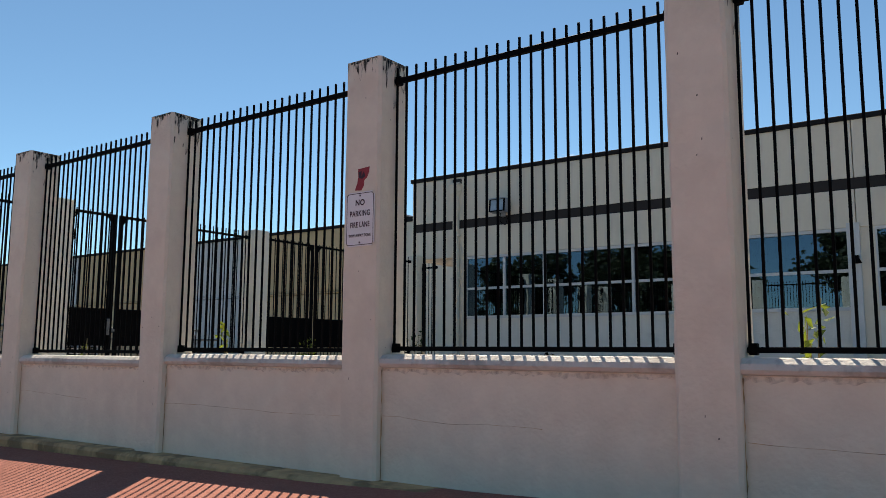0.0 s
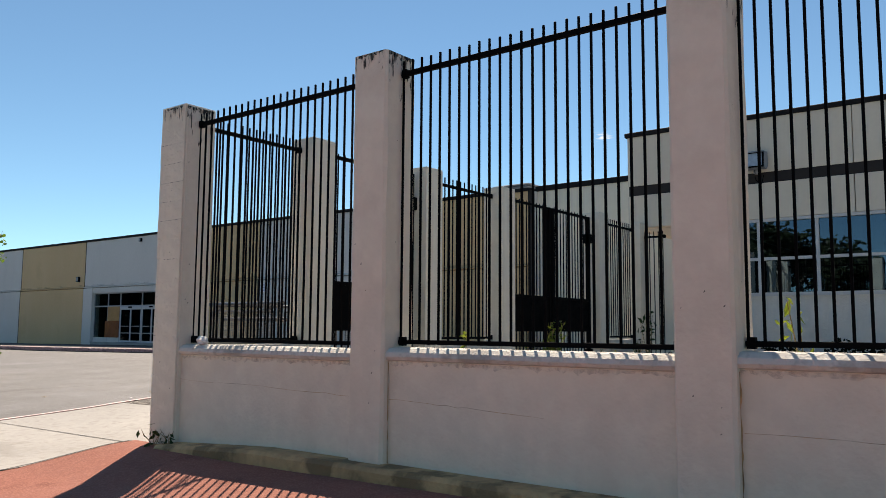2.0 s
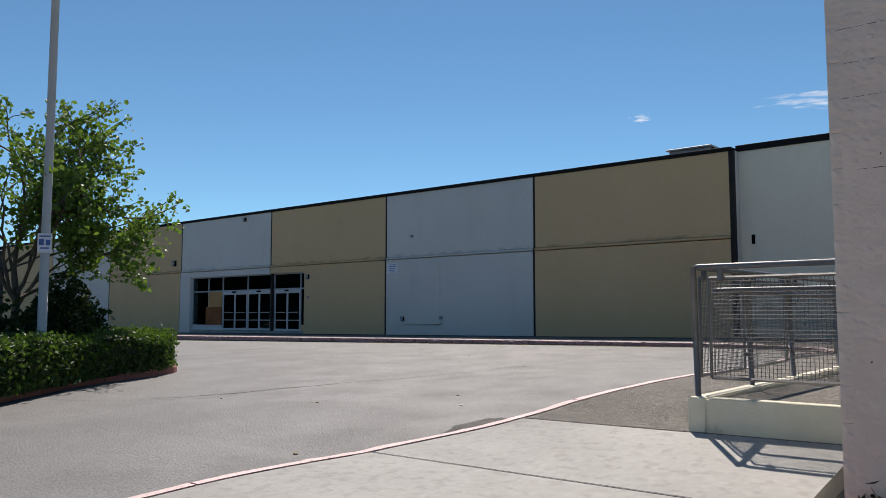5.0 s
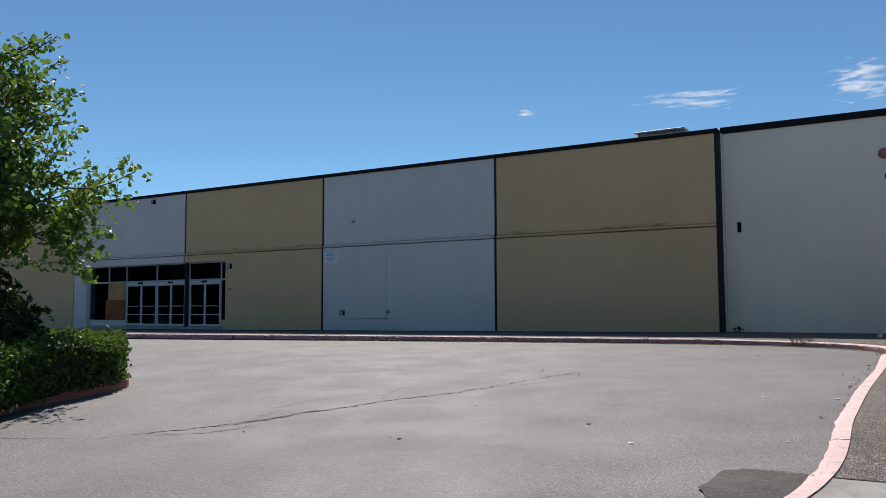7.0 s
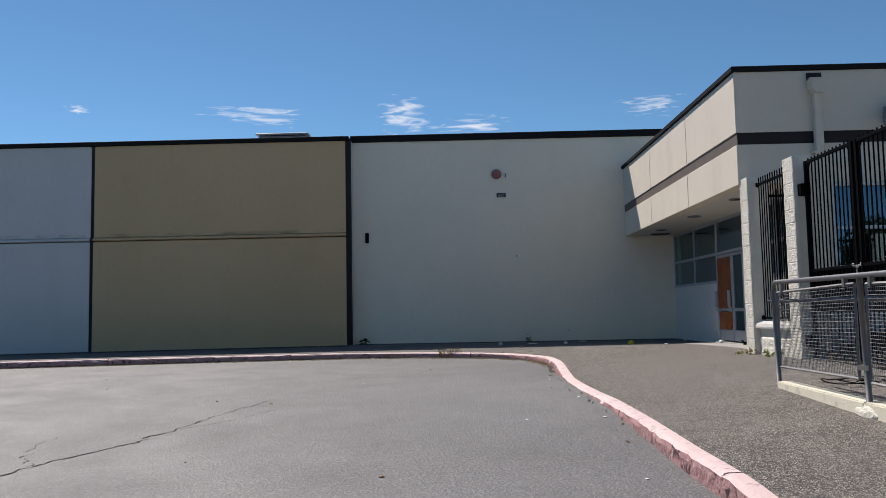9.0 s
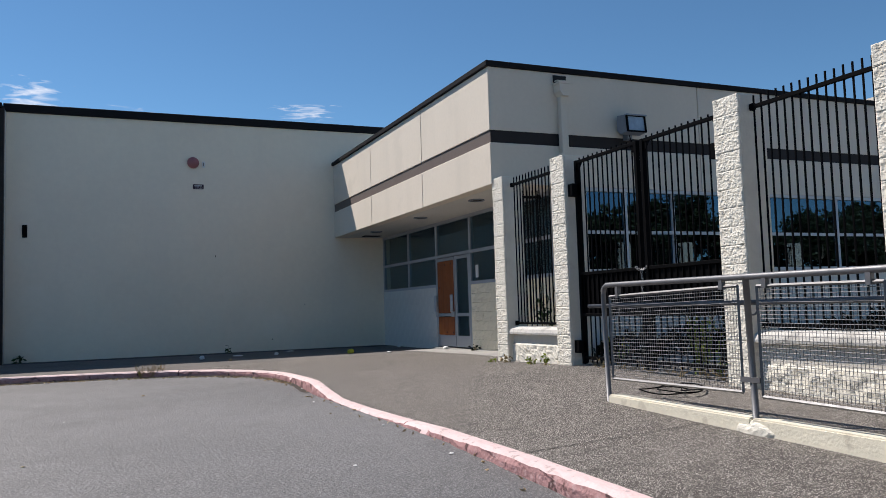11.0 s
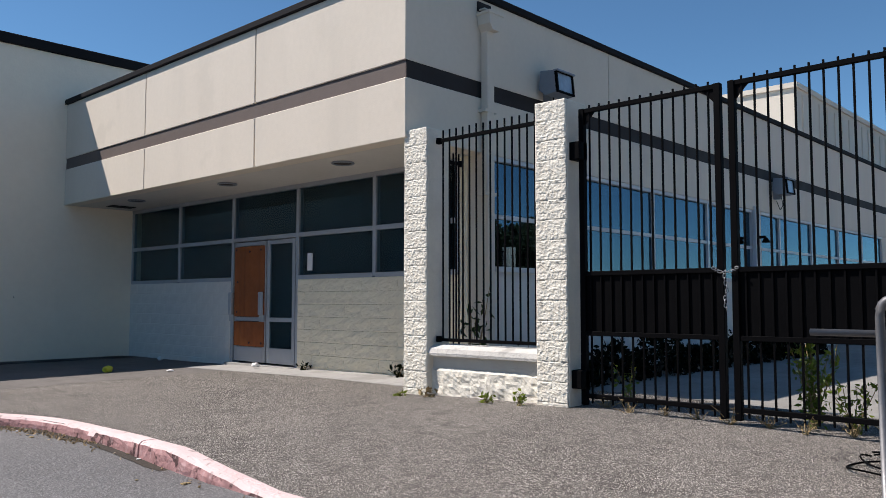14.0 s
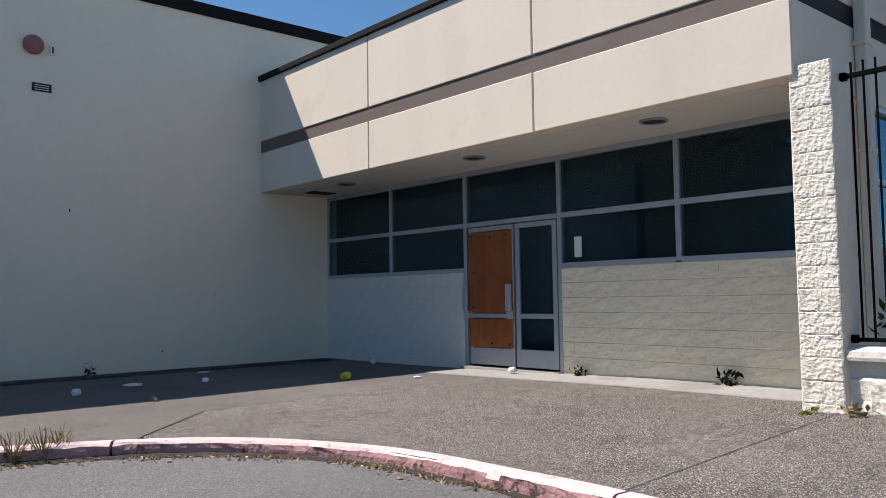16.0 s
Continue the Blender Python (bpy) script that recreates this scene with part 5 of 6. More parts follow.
for x, z, s in ((-37.45, 1.65, 0.1), (-35.2, 1.7, 0.07), (-43.9, 3.72, 0.11), (-43.85, 2.7, 0.04), (-36.9, 5.3, 0.05), (-56.1, 4.9, 0.16), (-49.2, 7.0, 0.1)):
    jb = base("junction_box", (x, FY, z), "small weathered junction box on the store wall", "junction box", "junction boxes")
    box("body", x - s, x + s, FY - 0.11, FY - 0.02 if z < 4.3 else FY + 0.02, z - s, z + s, M_BLACK if s > 0.08 else M_LAMPGREY, jb, 0.01)
    box("lid", x - s * 0.8, x + s * 0.8, FY - 0.12, FY - 0.11, z - s * 0.8, z + s * 0.8, M_LAMPGREY, jb)
cd = base("conduit", (-35.25, FY, 1.5), "thin painted conduit on the store wall", "conduit")
tube("pipe", [(-37.4, FY - 0.05, 1.42), (-35.2, FY - 0.05, 1.42), (-35.2, FY - 0.05, 1.7)], 0.02, M_GREY, cd, 6)

dp = base("downpipe", (-12.85, AY, 3.5), "cream rectangular downpipe with a hopper head on the annex wall", "downpipe")
box("pipe", -12.92, -12.78, AY - 0.13, AY - 0.01, 1.15, 5.8, M_CREAM, dp, 0.01)
prism("hopper", [(-12.99, 6.0), (-12.71, 6.0), (-12.72, 5.86), (-12.78, 5.78), (-12.92, 5.78), (-12.98, 5.86)], AY - 0.22, AY - 0.01, "y", M_CREAM, dp)
box("hopper_rim", -13.005, -12.695, AY - 0.235, AY - 0.005, 5.99, 6.03, M_CREAM, dp, 0.006)
for z in (2.2, 3.6, 4.7):
    box("strap", -12.97, -12.73, AY - 0.135, AY - 0.004, z, z + 0.04, M_CREAM, dp)
ov = base("scupper", (-12.9, AY, 6.15), "dark scupper outlet below the coping", "scupper")
box("outlet", -12.99, -12.72, AY - 0.03, AY, 6.06, 6.19, M_GAP, ov, 0.005)
box("lip", -12.98, -12.73, AY - 0.13, AY - 0.03, 6.06, 6.08, M_CREAM, ov, 0.004)


def floodlight(x, z, s, label):
    f = base("floodlight", (x, AY - 0.2, z), label, "floodlight", "wall floodlights")
    prism("housing", [(AY - 0.42 * s, z + 0.22 * s), (AY - 0.1 * s, z + 0.26 * s), (AY - 0.06 * s, z - 0.1 * s), (AY - 0.2 * s, z - 0.22 * s), (AY - 0.46 * s, z - 0.2 * s)], x - 0.28 * s, x + 0.28 * s, "x", M_LAMPGREY, f)
    bm = bmesh.new()
    v = [bm.verts.new(p) for p in ((x - 0.24 * s, AY - 0.470 * s, z - 0.17 * s), (x + 0.24 * s, AY - 0.470 * s, z - 0.17 * s), (x + 0.24 * s, AY - 0.433 * s, z + 0.19 * s), (x - 0.24 * s, AY - 0.433 * s, z + 0.19 * s))]
    bm.faces.new(v)
    r = bmesh.ops.extrude_face_region(bm, geom=list(bm.faces))
    for q in r["geom"]:
        if isinstance(q, bmesh.types.BMVert):
            q.co.y += 0.012
    part("lens", bm, M_LENS, f, "glossy blue-grey glass lens")
    for x0, x1, z0, z1 in ((-0.28, 0.28, 0.185, 0.215), (-0.28, 0.28, -0.2, -0.165), (-0.28, -0.24, -0.17, 0.19), (0.24, 0.28, -0.17, 0.19)):
        k0, k1 = AY - 0.452 * s - 0.104 * s * (0.0 - z0) * 1.0, AY - 0.452 * s - 0.104 * s * (0.0 - z1) * 1.0
        fm = bmesh.new()
        q = [(x + x0 * s, k0 - 0.022, z + z0 * s), (x + x1 * s, k0 - 0.022, z + z0 * s), (x + x1 * s, k1 - 0.022, z + z1 * s), (x + x0 * s, k1 - 0.022, z + z1 * s)]
        lo = [fm.verts.new(v) for v in q]
        hi = [fm.verts.new((v[0], v[1] + 0.04, v[2])) for v in q]
        fm.faces.new(lo)
        fm.faces.new(list(reversed(hi)))
        for i in range(4):
            fm.faces.new((lo[i], hi[i], hi[(i + 1) % 4], lo[(i + 1) % 4]))
        bmesh.ops.recalc_face_normals(fm, faces=fm.faces)
        part("lens_frame", fm, M_BLACK, f)
    box("visor", x - 0.29 * s, x + 0.29 * s, AY - 0.5 * s, AY - 0.4 * s, z + 0.2 * s, z + 0.23 * s, M_LAMPGREY, f)
    box("bracket", x - 0.05, x + 0.05, AY - 0.2 * s, AY, z - 0.32 * s, z - 0.1 * s, M_LAMPGREY, f, 0.006)
    tube("cable", bend([(x - 0.02, AY - 0.2 * s, z - 0.2 * s), (x + 0.0, AY - 0.2, z - 0.5 * s), (x + 0.09, AY - 0.1, z - 0.62 * s), (x + 0.11, AY - 0.02, z - 0.35 * s)], 0.05, 4), 0.008, M_BLACK, f, 5)
    return f


floodlight(-11.46, 5.32, 0.76, "grey box floodlight on the annex wall")
floodlight(-2.7, 4.76, 0.8, "dark box floodlight above the far windows")
sd = base("wall_lamp", (-3.1, AY, 3.5), "small dark bulkhead lamp on the white post", "lamp")
bm = bmesh.new()
bmesh.ops.create_cone(bm, segments=14, radius1=0.09, radius2=0.04, depth=0.1, cap_ends=True, matrix=pose(-3.75, AY - 0.2, 3.52, 0, 0, 0))
part("shade", bm, M_BLACK, sd, smooth=True)
box("arm", -3.78, -3.72, AY - 0.2, AY, 3.56, 3.62, M_BLACK, sd)

for y in (18.58, 21.55, 24.75):
    lt = base("soffit_light", (-13.68, y, SOFF), "round recessed soffit light, unlit, with a dark grey rim", "soffit light", "soffit lights")
    bm = bmesh.new()
    add_tube(bm, [(-13.68 + 0.15 * math.cos(t), y + 0.15 * math.sin(t), SOFF - 0.012) for t in np.linspace(0, 2 * math.pi, 29)], 0.016, 6, close=False)
    part("rim", bm, M_LAMPGREY, lt, smooth=True)
    bm = bmesh.new()
    bmesh.ops.create_cone(bm, segments=28, radius1=0.14, radius2=0.14, depth=0.012, cap_ends=True, matrix=pose(-13.68, y, SOFF - 0.007))
    part("reflector", bm, M_GAP, lt)
vn = base("soffit_vent", (-13.4, 26.0, SOFF), "dark slotted vent in the soffit", "vent")
for i in range(5):
    box("slat", -13.65, -13.15, 25.85 + i * 0.06, 25.89 + i * 0.06, SOFF - 0.015, SOFF + 0.005, M_GAP, vn)

# ---- parking sign ----
SGX0, SGX1, SGZ0, SGZ1 = -5.858, -5.553, 2.665, 3.11
sg = base("parking_sign", ((SGX0 + SGX1) / 2, FRONT, SGZ0), "white metal sign reading no parking fire lane in dark red", "sign")
bm = bmesh.new()
add_box(bm, SGX0, SGX1, FRONT - 0.010, FRONT - 0.006, SGZ0, SGZ1)
bmesh.ops.bevel(bm, geom=[e for e in bm.edges if abs((e.verts[0].co - e.verts[1].co).y) > 0.003], offset=0.025, segments=4, affect="EDGES")
part("plate", bm, M_SIGN, sg)
bm = bmesh.new()
ring = []
for inset, rad in ((0.009, 0.024), (0.0145, 0.019)):
    loop = []
    for cx, cz, a0 in ((SGX1 - inset - rad, SGZ1 - inset - rad, 0), (SGX0 + inset + rad, SGZ1 - inset - rad, 90), (SGX0 + inset + rad, SGZ0 + inset + rad, 180), (SGX1 - inset - rad, SGZ0 + inset + rad, 270)):
        for k in range(5):
            t = radians(a0 + 22.5 * k)
            loop.append(bm.verts.new((cx + rad * math.cos(t), FRONT - 0.0112, cz + rad * math.sin(t))))
    ring.append(loop)
for i in range(20):
    bm.faces.new((ring[0][i], ring[0][(i + 1) % 20], ring[1][(i + 1) % 20], ring[1][i]))
part("border", bm, M_INK, sg, "dark red painted border")


def lettering(text, z, size, width):
    cu = bpy.data.curves.new("lettering", "FONT")
    cu.body, cu.size, cu.align_x, cu.extrude, cu.offset = text, size, "CENTER", 0.0006, size * 0.02
    cu.space_character = 1.12
    cu.materials.append(M_INK)
    ob = new("lettering", cu)
    ob.parent = sg
    ob.matrix_basis = pose(0, -0.0118, z - SGZ0, 90, 0, 0) @ Matrix.Diagonal((width, 1, 1, 1))


lettering("NO", 3.0, 0.068, 0.9)
lettering("PARKING", 2.912, 0.064, 0.74)
lettering("FIRE LANE", 2.82, 0.062, 0.67)
lettering("TOW-AWAY ZONE", 2.742, 0.032, 0.77)
for z in (SGZ1 - 0.03, SGZ0 + 0.03):
    bm = bmesh.new()
    bmesh.ops.create_cone(bm, segments=10, radius1=0.007, radius2=0.006, depth=0.006, cap_ends=True, matrix=pose((SGX0 + SGX1) / 2, FRONT - 0.013, z, 90, 0, 0))
    part("bolt", bm, M_INK, sg)
st = base("torn_sticker", (-5.7, FRONT, 3.2), "torn dark red sticker above the parking sign", "sticker")
prism("film", [(-5.74, 3.345), (-5.615, 3.355), (-5.62, 3.31), (-5.64, 3.27), (-5.67, 3.245), (-5.675, 3.20), (-5.70, 3.165), (-5.77, 3.17), (-5.745, 3.23), (-5.735, 3.28)], FRONT - 0.006, FRONT - 0.0045, "y", M_SIGNRED, st).location.z -= 0.042
prism("torn_mark", [(-5.735, 3.32), (-5.70, 3.325), (-5.70, 3.28), (-5.675, 3.325), (-5.66, 3.28), (-5.69, 3.26), (-5.725, 3.27)], FRONT - 0.0072, FRONT - 0.006, "y", M_INK, st).location.z -= 0.042

# ---- crack and patch in the road ----
ck = base("road_crack", (-22.9, 10, 0.7), "long jagged dark crack in the asphalt", "crack", kind="structure")


def crack(pts, width, seed, wander=0.10):
    rg = np.random.default_rng(seed)
    bm = bmesh.new()
    line = spline(pts, 0.05)
    last, off = None, 0.0
    for i, p in enumerate(line):
        off = off * 0.8 + float(rg.normal(0, wander * 0.55))
        t = width * rg.uniform(0.15, 1.0) * (1 if 0.05 < i / len(line) < 0.95 else 0.4)
        x, y = p.x + off * 0.5, p.y + off * 0.2
        z = float(road_z(x, y)) + 0.004
        pr = (bm.verts.new((x - t, y + t * 0.4, z)), bm.verts.new((x + t, y - t * 0.4, z)))
        if last:
            bm.faces.new((last[0], pr[0], pr[1], last[1]))
        last = pr
    part("crack_line", bm, M_CRACK, ck)


crack([(-24.6, 6.2), (-23.9, 7.3), (-23.5, 8.6), (-23.2, 9.6), (-22.75, 10.6), (-22.45, 11.6), (-22.0, 13.2)], 0.017, 1)
crack([(-23.9, 7.2), (-23.6, 8.4), (-23.3, 9.3)], 0.016, 2, 0.16)
crack([(-23.75, 7.9), (-24.15, 8.5), (-24.2, 9.2)], 0.008, 8, 0.12)
crack([(-23.2, 9.5), (-23.6, 10.2), (-23.7, 11.0)], 0.007, 9, 0.12)
crack([(-22.6, 11.2), (-22.1, 11.6), (-21.7, 12.3)], 0.007, 10, 0.1)
crack([(-26.5, 5.6), (-25.3, 5.9), (-24.6, 6.2)], 0.010, 3)
crack([(-24.3, 6.5), (-23.7, 6.9), (-23.5, 7.5)], 0.010, 4)
crack([(-30, 14.0), (-26, 16.2), (-22.5, 17.2)], 0.006, 6)
crack([(-33, 17.0), (-29, 18.4), (-24, 18.9)], 0.006, 7)

pp = base("asphalt_patch", (-18.3, 7, 0.7), "dark rough asphalt patch beside the kerb", "road patch", kind="structure")
bm = bmesh.new()
ring = []
outl = [(-17.8, 5.9), (-18.2, 6.0), (-18.38, 6.5), (-18.34, 7.0), (-18.2, 7.1), (-18.0, 7.1), (-17.76, 7.08)]
rgp = np.random.default_rng(9)
pts = []
for (a, b), (c, d) in zip(outl, outl[1:]):
    for k in range(8):
        pts.append((a + (c - a) * k / 8 + float(rgp.normal(0, 0.012)), b + (d - b) * k / 8 + float(rgp.normal(0, 0.012))))
cv = bm.verts.new((-18.1, 6.5, float(road_z(-18.1, 6.5)) + 0.02))
rv = [bm.verts.new((x, y, float(road_z(x, y)) + 0.006)) for x, y in pts + [(-17.76, 7.1)]]
for a, b in zip(rv, rv[1:]):
    bm.faces.new((cv, a, b))
bm.faces.new((cv, rv[-1], rv[0]))
bmesh.ops.recalc_face_normals(bm, faces=bm.faces)
part("patch", bm, M_PATCH, pp)


# ---- planting ----
def grow(bm, tips, p, d, length, radius, depth, rg):
    """Tapered limbs that fork; the ends of the twigs go into tips."""
    pts = [Vector(p)]
    d = Vector(d).normalized()
    k = 4
    for i in range(k):
        d = (d + Vector(rg.normal(0, 0.13, 3)) + Vector((0, 0, 0.05))).normalized()
        pts.append(pts[-1] + d * length / k)
        if depth <= 2:
            tips.append((pts[-1].copy(), depth))
    add_tube(bm, pts, radius, 6 if depth > 1 else 4, 0.6)
    if depth == 0:
        return
    n = 3 if depth > 1 else 4
    for j in range(n):
        a = Vector(rg.normal(0, 1, 3))
        side = (a - a.dot(d) * d).normalized()
        q = pts[-1] if j < 2 else pts[2 + j % 2]
        grow(bm, tips, q, d * 0.75 + side * rg.uniform(0.5, 0.9), length * rg.uniform(0.62, 0.82), radius * 0.58, depth - 1, rg)


def tree(loc, height, label, seed, leaf, mat, per=30, spread=0.28, shoots=()):
    rg = np.random.default_rng(seed)
    t = base("tree", loc, label, "tree")
    bm, tips = bmesh.new(), []
    h = height * 0.31
    add_tube(bm, [Vector(loc) + Vector((0, 0, -0.2)), Vector(loc) + Vector((0.03, 0, h * 0.5)), Vector(loc) + Vector((0, 0.05, h))], 0.09, 10, 0.8)
    for j in range(6):
        a = 2 * math.pi * j / 6 + rg.uniform(-0.4, 0.4)
        up = rg.uniform(0.75, 1.7)
        grow(bm, tips, Vector(loc) + Vector((0, 0.03, h * rg.uniform(0.7, 1.0))), (math.cos(a), math.sin(a), up), height * 0.225, 0.045, 3, rg)
    grow(bm, tips, Vector(loc) + Vector((0, 0.03, h)), (0.05, 0.05, 1), height * 0.26, 0.055, 3, rg)
    for z, d, length in shoots:
        grow(bm, tips, Vector(loc) + Vector((0, 0.03, z)), d, length, 0.04, 2, rg)
    part("trunk", bm, M_BARK, t, smooth=True)
    cs = []
    for q, dp in tips:
        # leaves hang in tufts round the twigs, with gaps between them
        if rg.random() < (0.15 if dp == 0 else 0.45):
            continue
        n = per if dp == 0 else per // 2 if dp == 1 else per // 4
        cs.append(np.array(q) + rg.normal(0, spread * rg.uniform(0.6, 1.2), (n, 3)) * np.array([1, 1, 0.8]) - np.array([0, 0, spread * 0.3]))
    cr = leaves("crown", np.concatenate(cs), leaf, mat, t, rg, 1.35, broad=True)
    cr["kind"] = "stuff"
    return t


tree((-30.2, 6.85, 0.5), 6.1, "young broadleaf tree with an open sunlit green crown in the island", 21, 0.078, M_LEAF, 11, 0.11, ((2.4, (0.75, 0.66, 0.55), 1.7), (2.9, (0.8, 0.5, 0.9), 1.6), (3.2, (0.6, 0.75, 1.2), 1.5)))

# hedge island
isl = base("planting_island", (-31, 8, 0.45), "planting island with bare soil and a red kerb", "island", kind="structure")
ISL = [(-23.50, 1.55), (-25.30, 3.95), (-26.70, 5.75), (-27.70, 7.25), (-28.05, 8.45), (-28.40, 9.35), (-29.30, 9.90), (-30.80, 9.95), (-34.30, 9.25), (-42.30, 8.05)]
iline = spline(ISL, 0.35)
kerb_run(list(reversed(iline)), M_REDKERB, isl, lambda x, y: road_z(x, y) + 0.17, road_z, 0.15, 2.2, "kerb_stone", 0.008)
bm = bmesh.new()
edge = [bm.verts.new((p.x - 0.1, p.y - 0.06, float(road_z(p.x, p.y)) + 0.12)) for p in iline]
cen = [bm.verts.new((p.x - 4, 2.0 + 0.4 * (p.y - 3), float(road_z(p.x, p.y)) + 0.12)) for p in iline]
for i in range(len(edge) - 1):
    bm.faces.new((edge[i], edge[i + 1], cen[i + 1], cen[i]))
bmesh.ops.recalc_face_normals(bm, faces=bm.faces)
part("soil", bm, M_SOIL, isl)

hd = base("hedge", (-33, 9.5, 0.5), "dense clipped green hedge on the planting island", "hedge")
rgh = np.random.default_rng(11)
HL = spline([(-23.50, 1.70), (-25.30, 4.30), (-26.70, 6.20), (-27.65, 7.60), (-28.00, 8.70), (-28.40, 9.30), (-29.20, 9.75), (-30.60, 9.80), (-33.00, 9.30)], 0.3)
core, cl = bmesh.new(), []
rows = []
for i, p in enumerate(HL):
    d = (HL[min(i + 1, len(HL) - 1)] - HL[max(i - 1, 0)]).normalized()
    n = Vector((-d.y, d.x, 0))
    gz = float(road_z(p.x, p.y)) + 0.1
    top = 1.41 + 0.05 * math.sin(i * 0.9)
    w = 1.5
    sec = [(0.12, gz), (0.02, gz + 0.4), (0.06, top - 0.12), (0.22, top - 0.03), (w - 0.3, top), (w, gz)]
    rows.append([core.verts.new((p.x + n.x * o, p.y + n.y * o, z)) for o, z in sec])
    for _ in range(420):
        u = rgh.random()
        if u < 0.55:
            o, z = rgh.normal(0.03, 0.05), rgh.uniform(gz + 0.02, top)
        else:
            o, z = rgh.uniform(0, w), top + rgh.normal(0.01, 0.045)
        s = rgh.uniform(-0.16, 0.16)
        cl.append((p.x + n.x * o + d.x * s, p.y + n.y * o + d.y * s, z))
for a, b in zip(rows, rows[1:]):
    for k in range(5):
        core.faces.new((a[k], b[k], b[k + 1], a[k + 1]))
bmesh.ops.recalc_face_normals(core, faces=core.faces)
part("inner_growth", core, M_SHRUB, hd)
lv = leaves("foliage", cl, 0.06, M_HEDGE, hd, rgh)
lv["kind"] = "stuff"


def shrub(loc, size, n, label, leaf, mat, seed):
    rg = np.random.default_rng(seed)
    s = base("shrub", loc, label, "shrub")
    bm = bmesh.new()
    for j in range(7):
        a = rg.uniform(0, 6.28)
        q = Vector(loc) + Vector((math.cos(a) * size[0] * 0.6, math.sin(a) * size[1] * 0.6, size[2] * rg.uniform(0.5, 0.9)))
        add_tube(bm, [Vector(loc), Vector(loc).lerp(q, 0.5) + Vector((0, 0, 0.1)), q], 0.03 * min(1, size[2]), 5, 0.4)
    part("stem", bm, M_BARK, s)
    v = rg.normal(size=(n, 3))
    v /= np.linalg.norm(v, axis=1)[:, None]
    v[:, 2] = np.abs(v[:, 2])
    lump = np.array([1 + 0.28 * noise.noise(Vector((a * 2.3 + seed, b * 2.3, c * 2.3))) for a, b, c in v])
    r = rg.uniform(0.55, 1.0, n) ** 0.5 * lump
    c = np.array(loc) + v * r[:, None] * np.array(size)
    f = leaves("foliage", c, leaf, mat, s, rg)
    f["kind"] = "stuff"
    return s


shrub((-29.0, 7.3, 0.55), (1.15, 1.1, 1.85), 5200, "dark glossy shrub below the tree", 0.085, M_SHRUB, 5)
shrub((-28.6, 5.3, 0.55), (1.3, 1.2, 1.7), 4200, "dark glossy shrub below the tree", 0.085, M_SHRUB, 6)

lp = base("light_pole", (-27.63, 6.31, 0.5), "tall pale concrete light pole with paper notices", "light pole")
tube("shaft", [(-27.63, 6.31, 0.4), (-27.62, 6.315, 4.0), (-27.61, 6.32, 10.5)], 0.085, M_POLE, lp, 12, 0.75)
nt2 = base("paper_notice", (-27.54, 6.27, 3.2), "white paper notice with dark unreadable print taped to the pole", "notice")
m = Matrix.Translation((-27.60, 6.315, 1.33)) @ pose(0, 0, 0, 0, 0, 52) @ Matrix.Diagonal((0.62, 1.0, 0.62, 1)) @ Matrix.Translation((0, 0, -0.9))
bm = bmesh.new()
add_box(bm, -0.19, 0.19, -0.09, -0.08, 3.45, 4.0)
bm.transform(m)
part("sheet", bm, M_SIGN, nt2)
for x0, x1, z0, z1 in ((-0.15, 0.15, 3.9, 3.94), (-0.15, -0.02, 3.66, 3.84), (0.03, 0.15, 3.66, 3.82), (-0.12, 0.12, 3.56, 3.6)):
    bm = bmesh.new()
    add_box(bm, x0, x1, -0.094, -0.09, z0, z1)
    bm.transform(m)
    part("text_bar", bm, M_BLUEINK, nt2)


def weed(loc, h, n, mat, label, seed, leaf=0.05, stems=4, lean=0.3, flowers=0):
    rg = np.random.default_rng(seed)
    w = base("weed", loc, label, "weed", "weeds")
    bm, cs, fl = bmesh.new(), [], []
    for j in range(stems):
        d = Vector((rg.normal(0, lean), rg.normal(0, lean), 1)).normalized()
        L = h * rg.uniform(0.6, 1)
        pts = [Vector(loc) + d * L * t + Vector((rg.normal(0, 0.01), rg.normal(0, 0.01), 0)) for t in (0, 0.35, 0.7, 1)]
        add_tube(bm, pts, 0.004 + 0.004 * h, 4, 0.4)
        for _ in range(n // stems):
            t = rg.uniform(0.1, 1)
            cs.append(np.array(Vector(loc) + d * L * t) + rg.normal(0, leaf * 0.9, 3))
        fl.append(np.array(pts[-1]))
    part("stem", bm, M_DRY, w)["kind"] = "stuff"
    f = leaves("foliage", cs, leaf, mat, w, rg, 2.2)
    f["kind"] = "stuff"
    if flowers:
        k = leaves("flower", np.concatenate([np.array(fl) + rg.normal(0, 0.03, (len(fl), 3)) for _ in range(flowers)]), 0.03, M_YELLOW, w, rg, 1.0, "small yellow flowers")
        k["kind"] = "stuff"
    return w


pz = lambda x, y: float(pave_z(x, y))
weed((-14.42, 15.35, pz(-14.42, 15.35)), 0.14, 30, M_WEED, "bright green weed at the foot of the low wall", 1, 0.03, 6, 0.5)
weed((-14.42, 14.9, pz(-14.42, 14.9)), 0.15, 32, M_WEED, "bright green weed at the foot of the low wall", 2, 0.03, 6, 0.5)
weed((-14.4, 16.25, pz(-14.4, 16.2)), 0.12, 26, M_DRY, "dry brown weed at a pier foot", 3, 0.04, 5, 0.8)
weed((-14.45, 16.6, pz(-14.4, 16.6)), 0.06, 26, M_WEED, "low green weed at a pier foot", 4, 0.03, 5, 1.0)
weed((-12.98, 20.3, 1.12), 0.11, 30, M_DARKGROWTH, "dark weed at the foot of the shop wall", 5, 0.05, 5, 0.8)
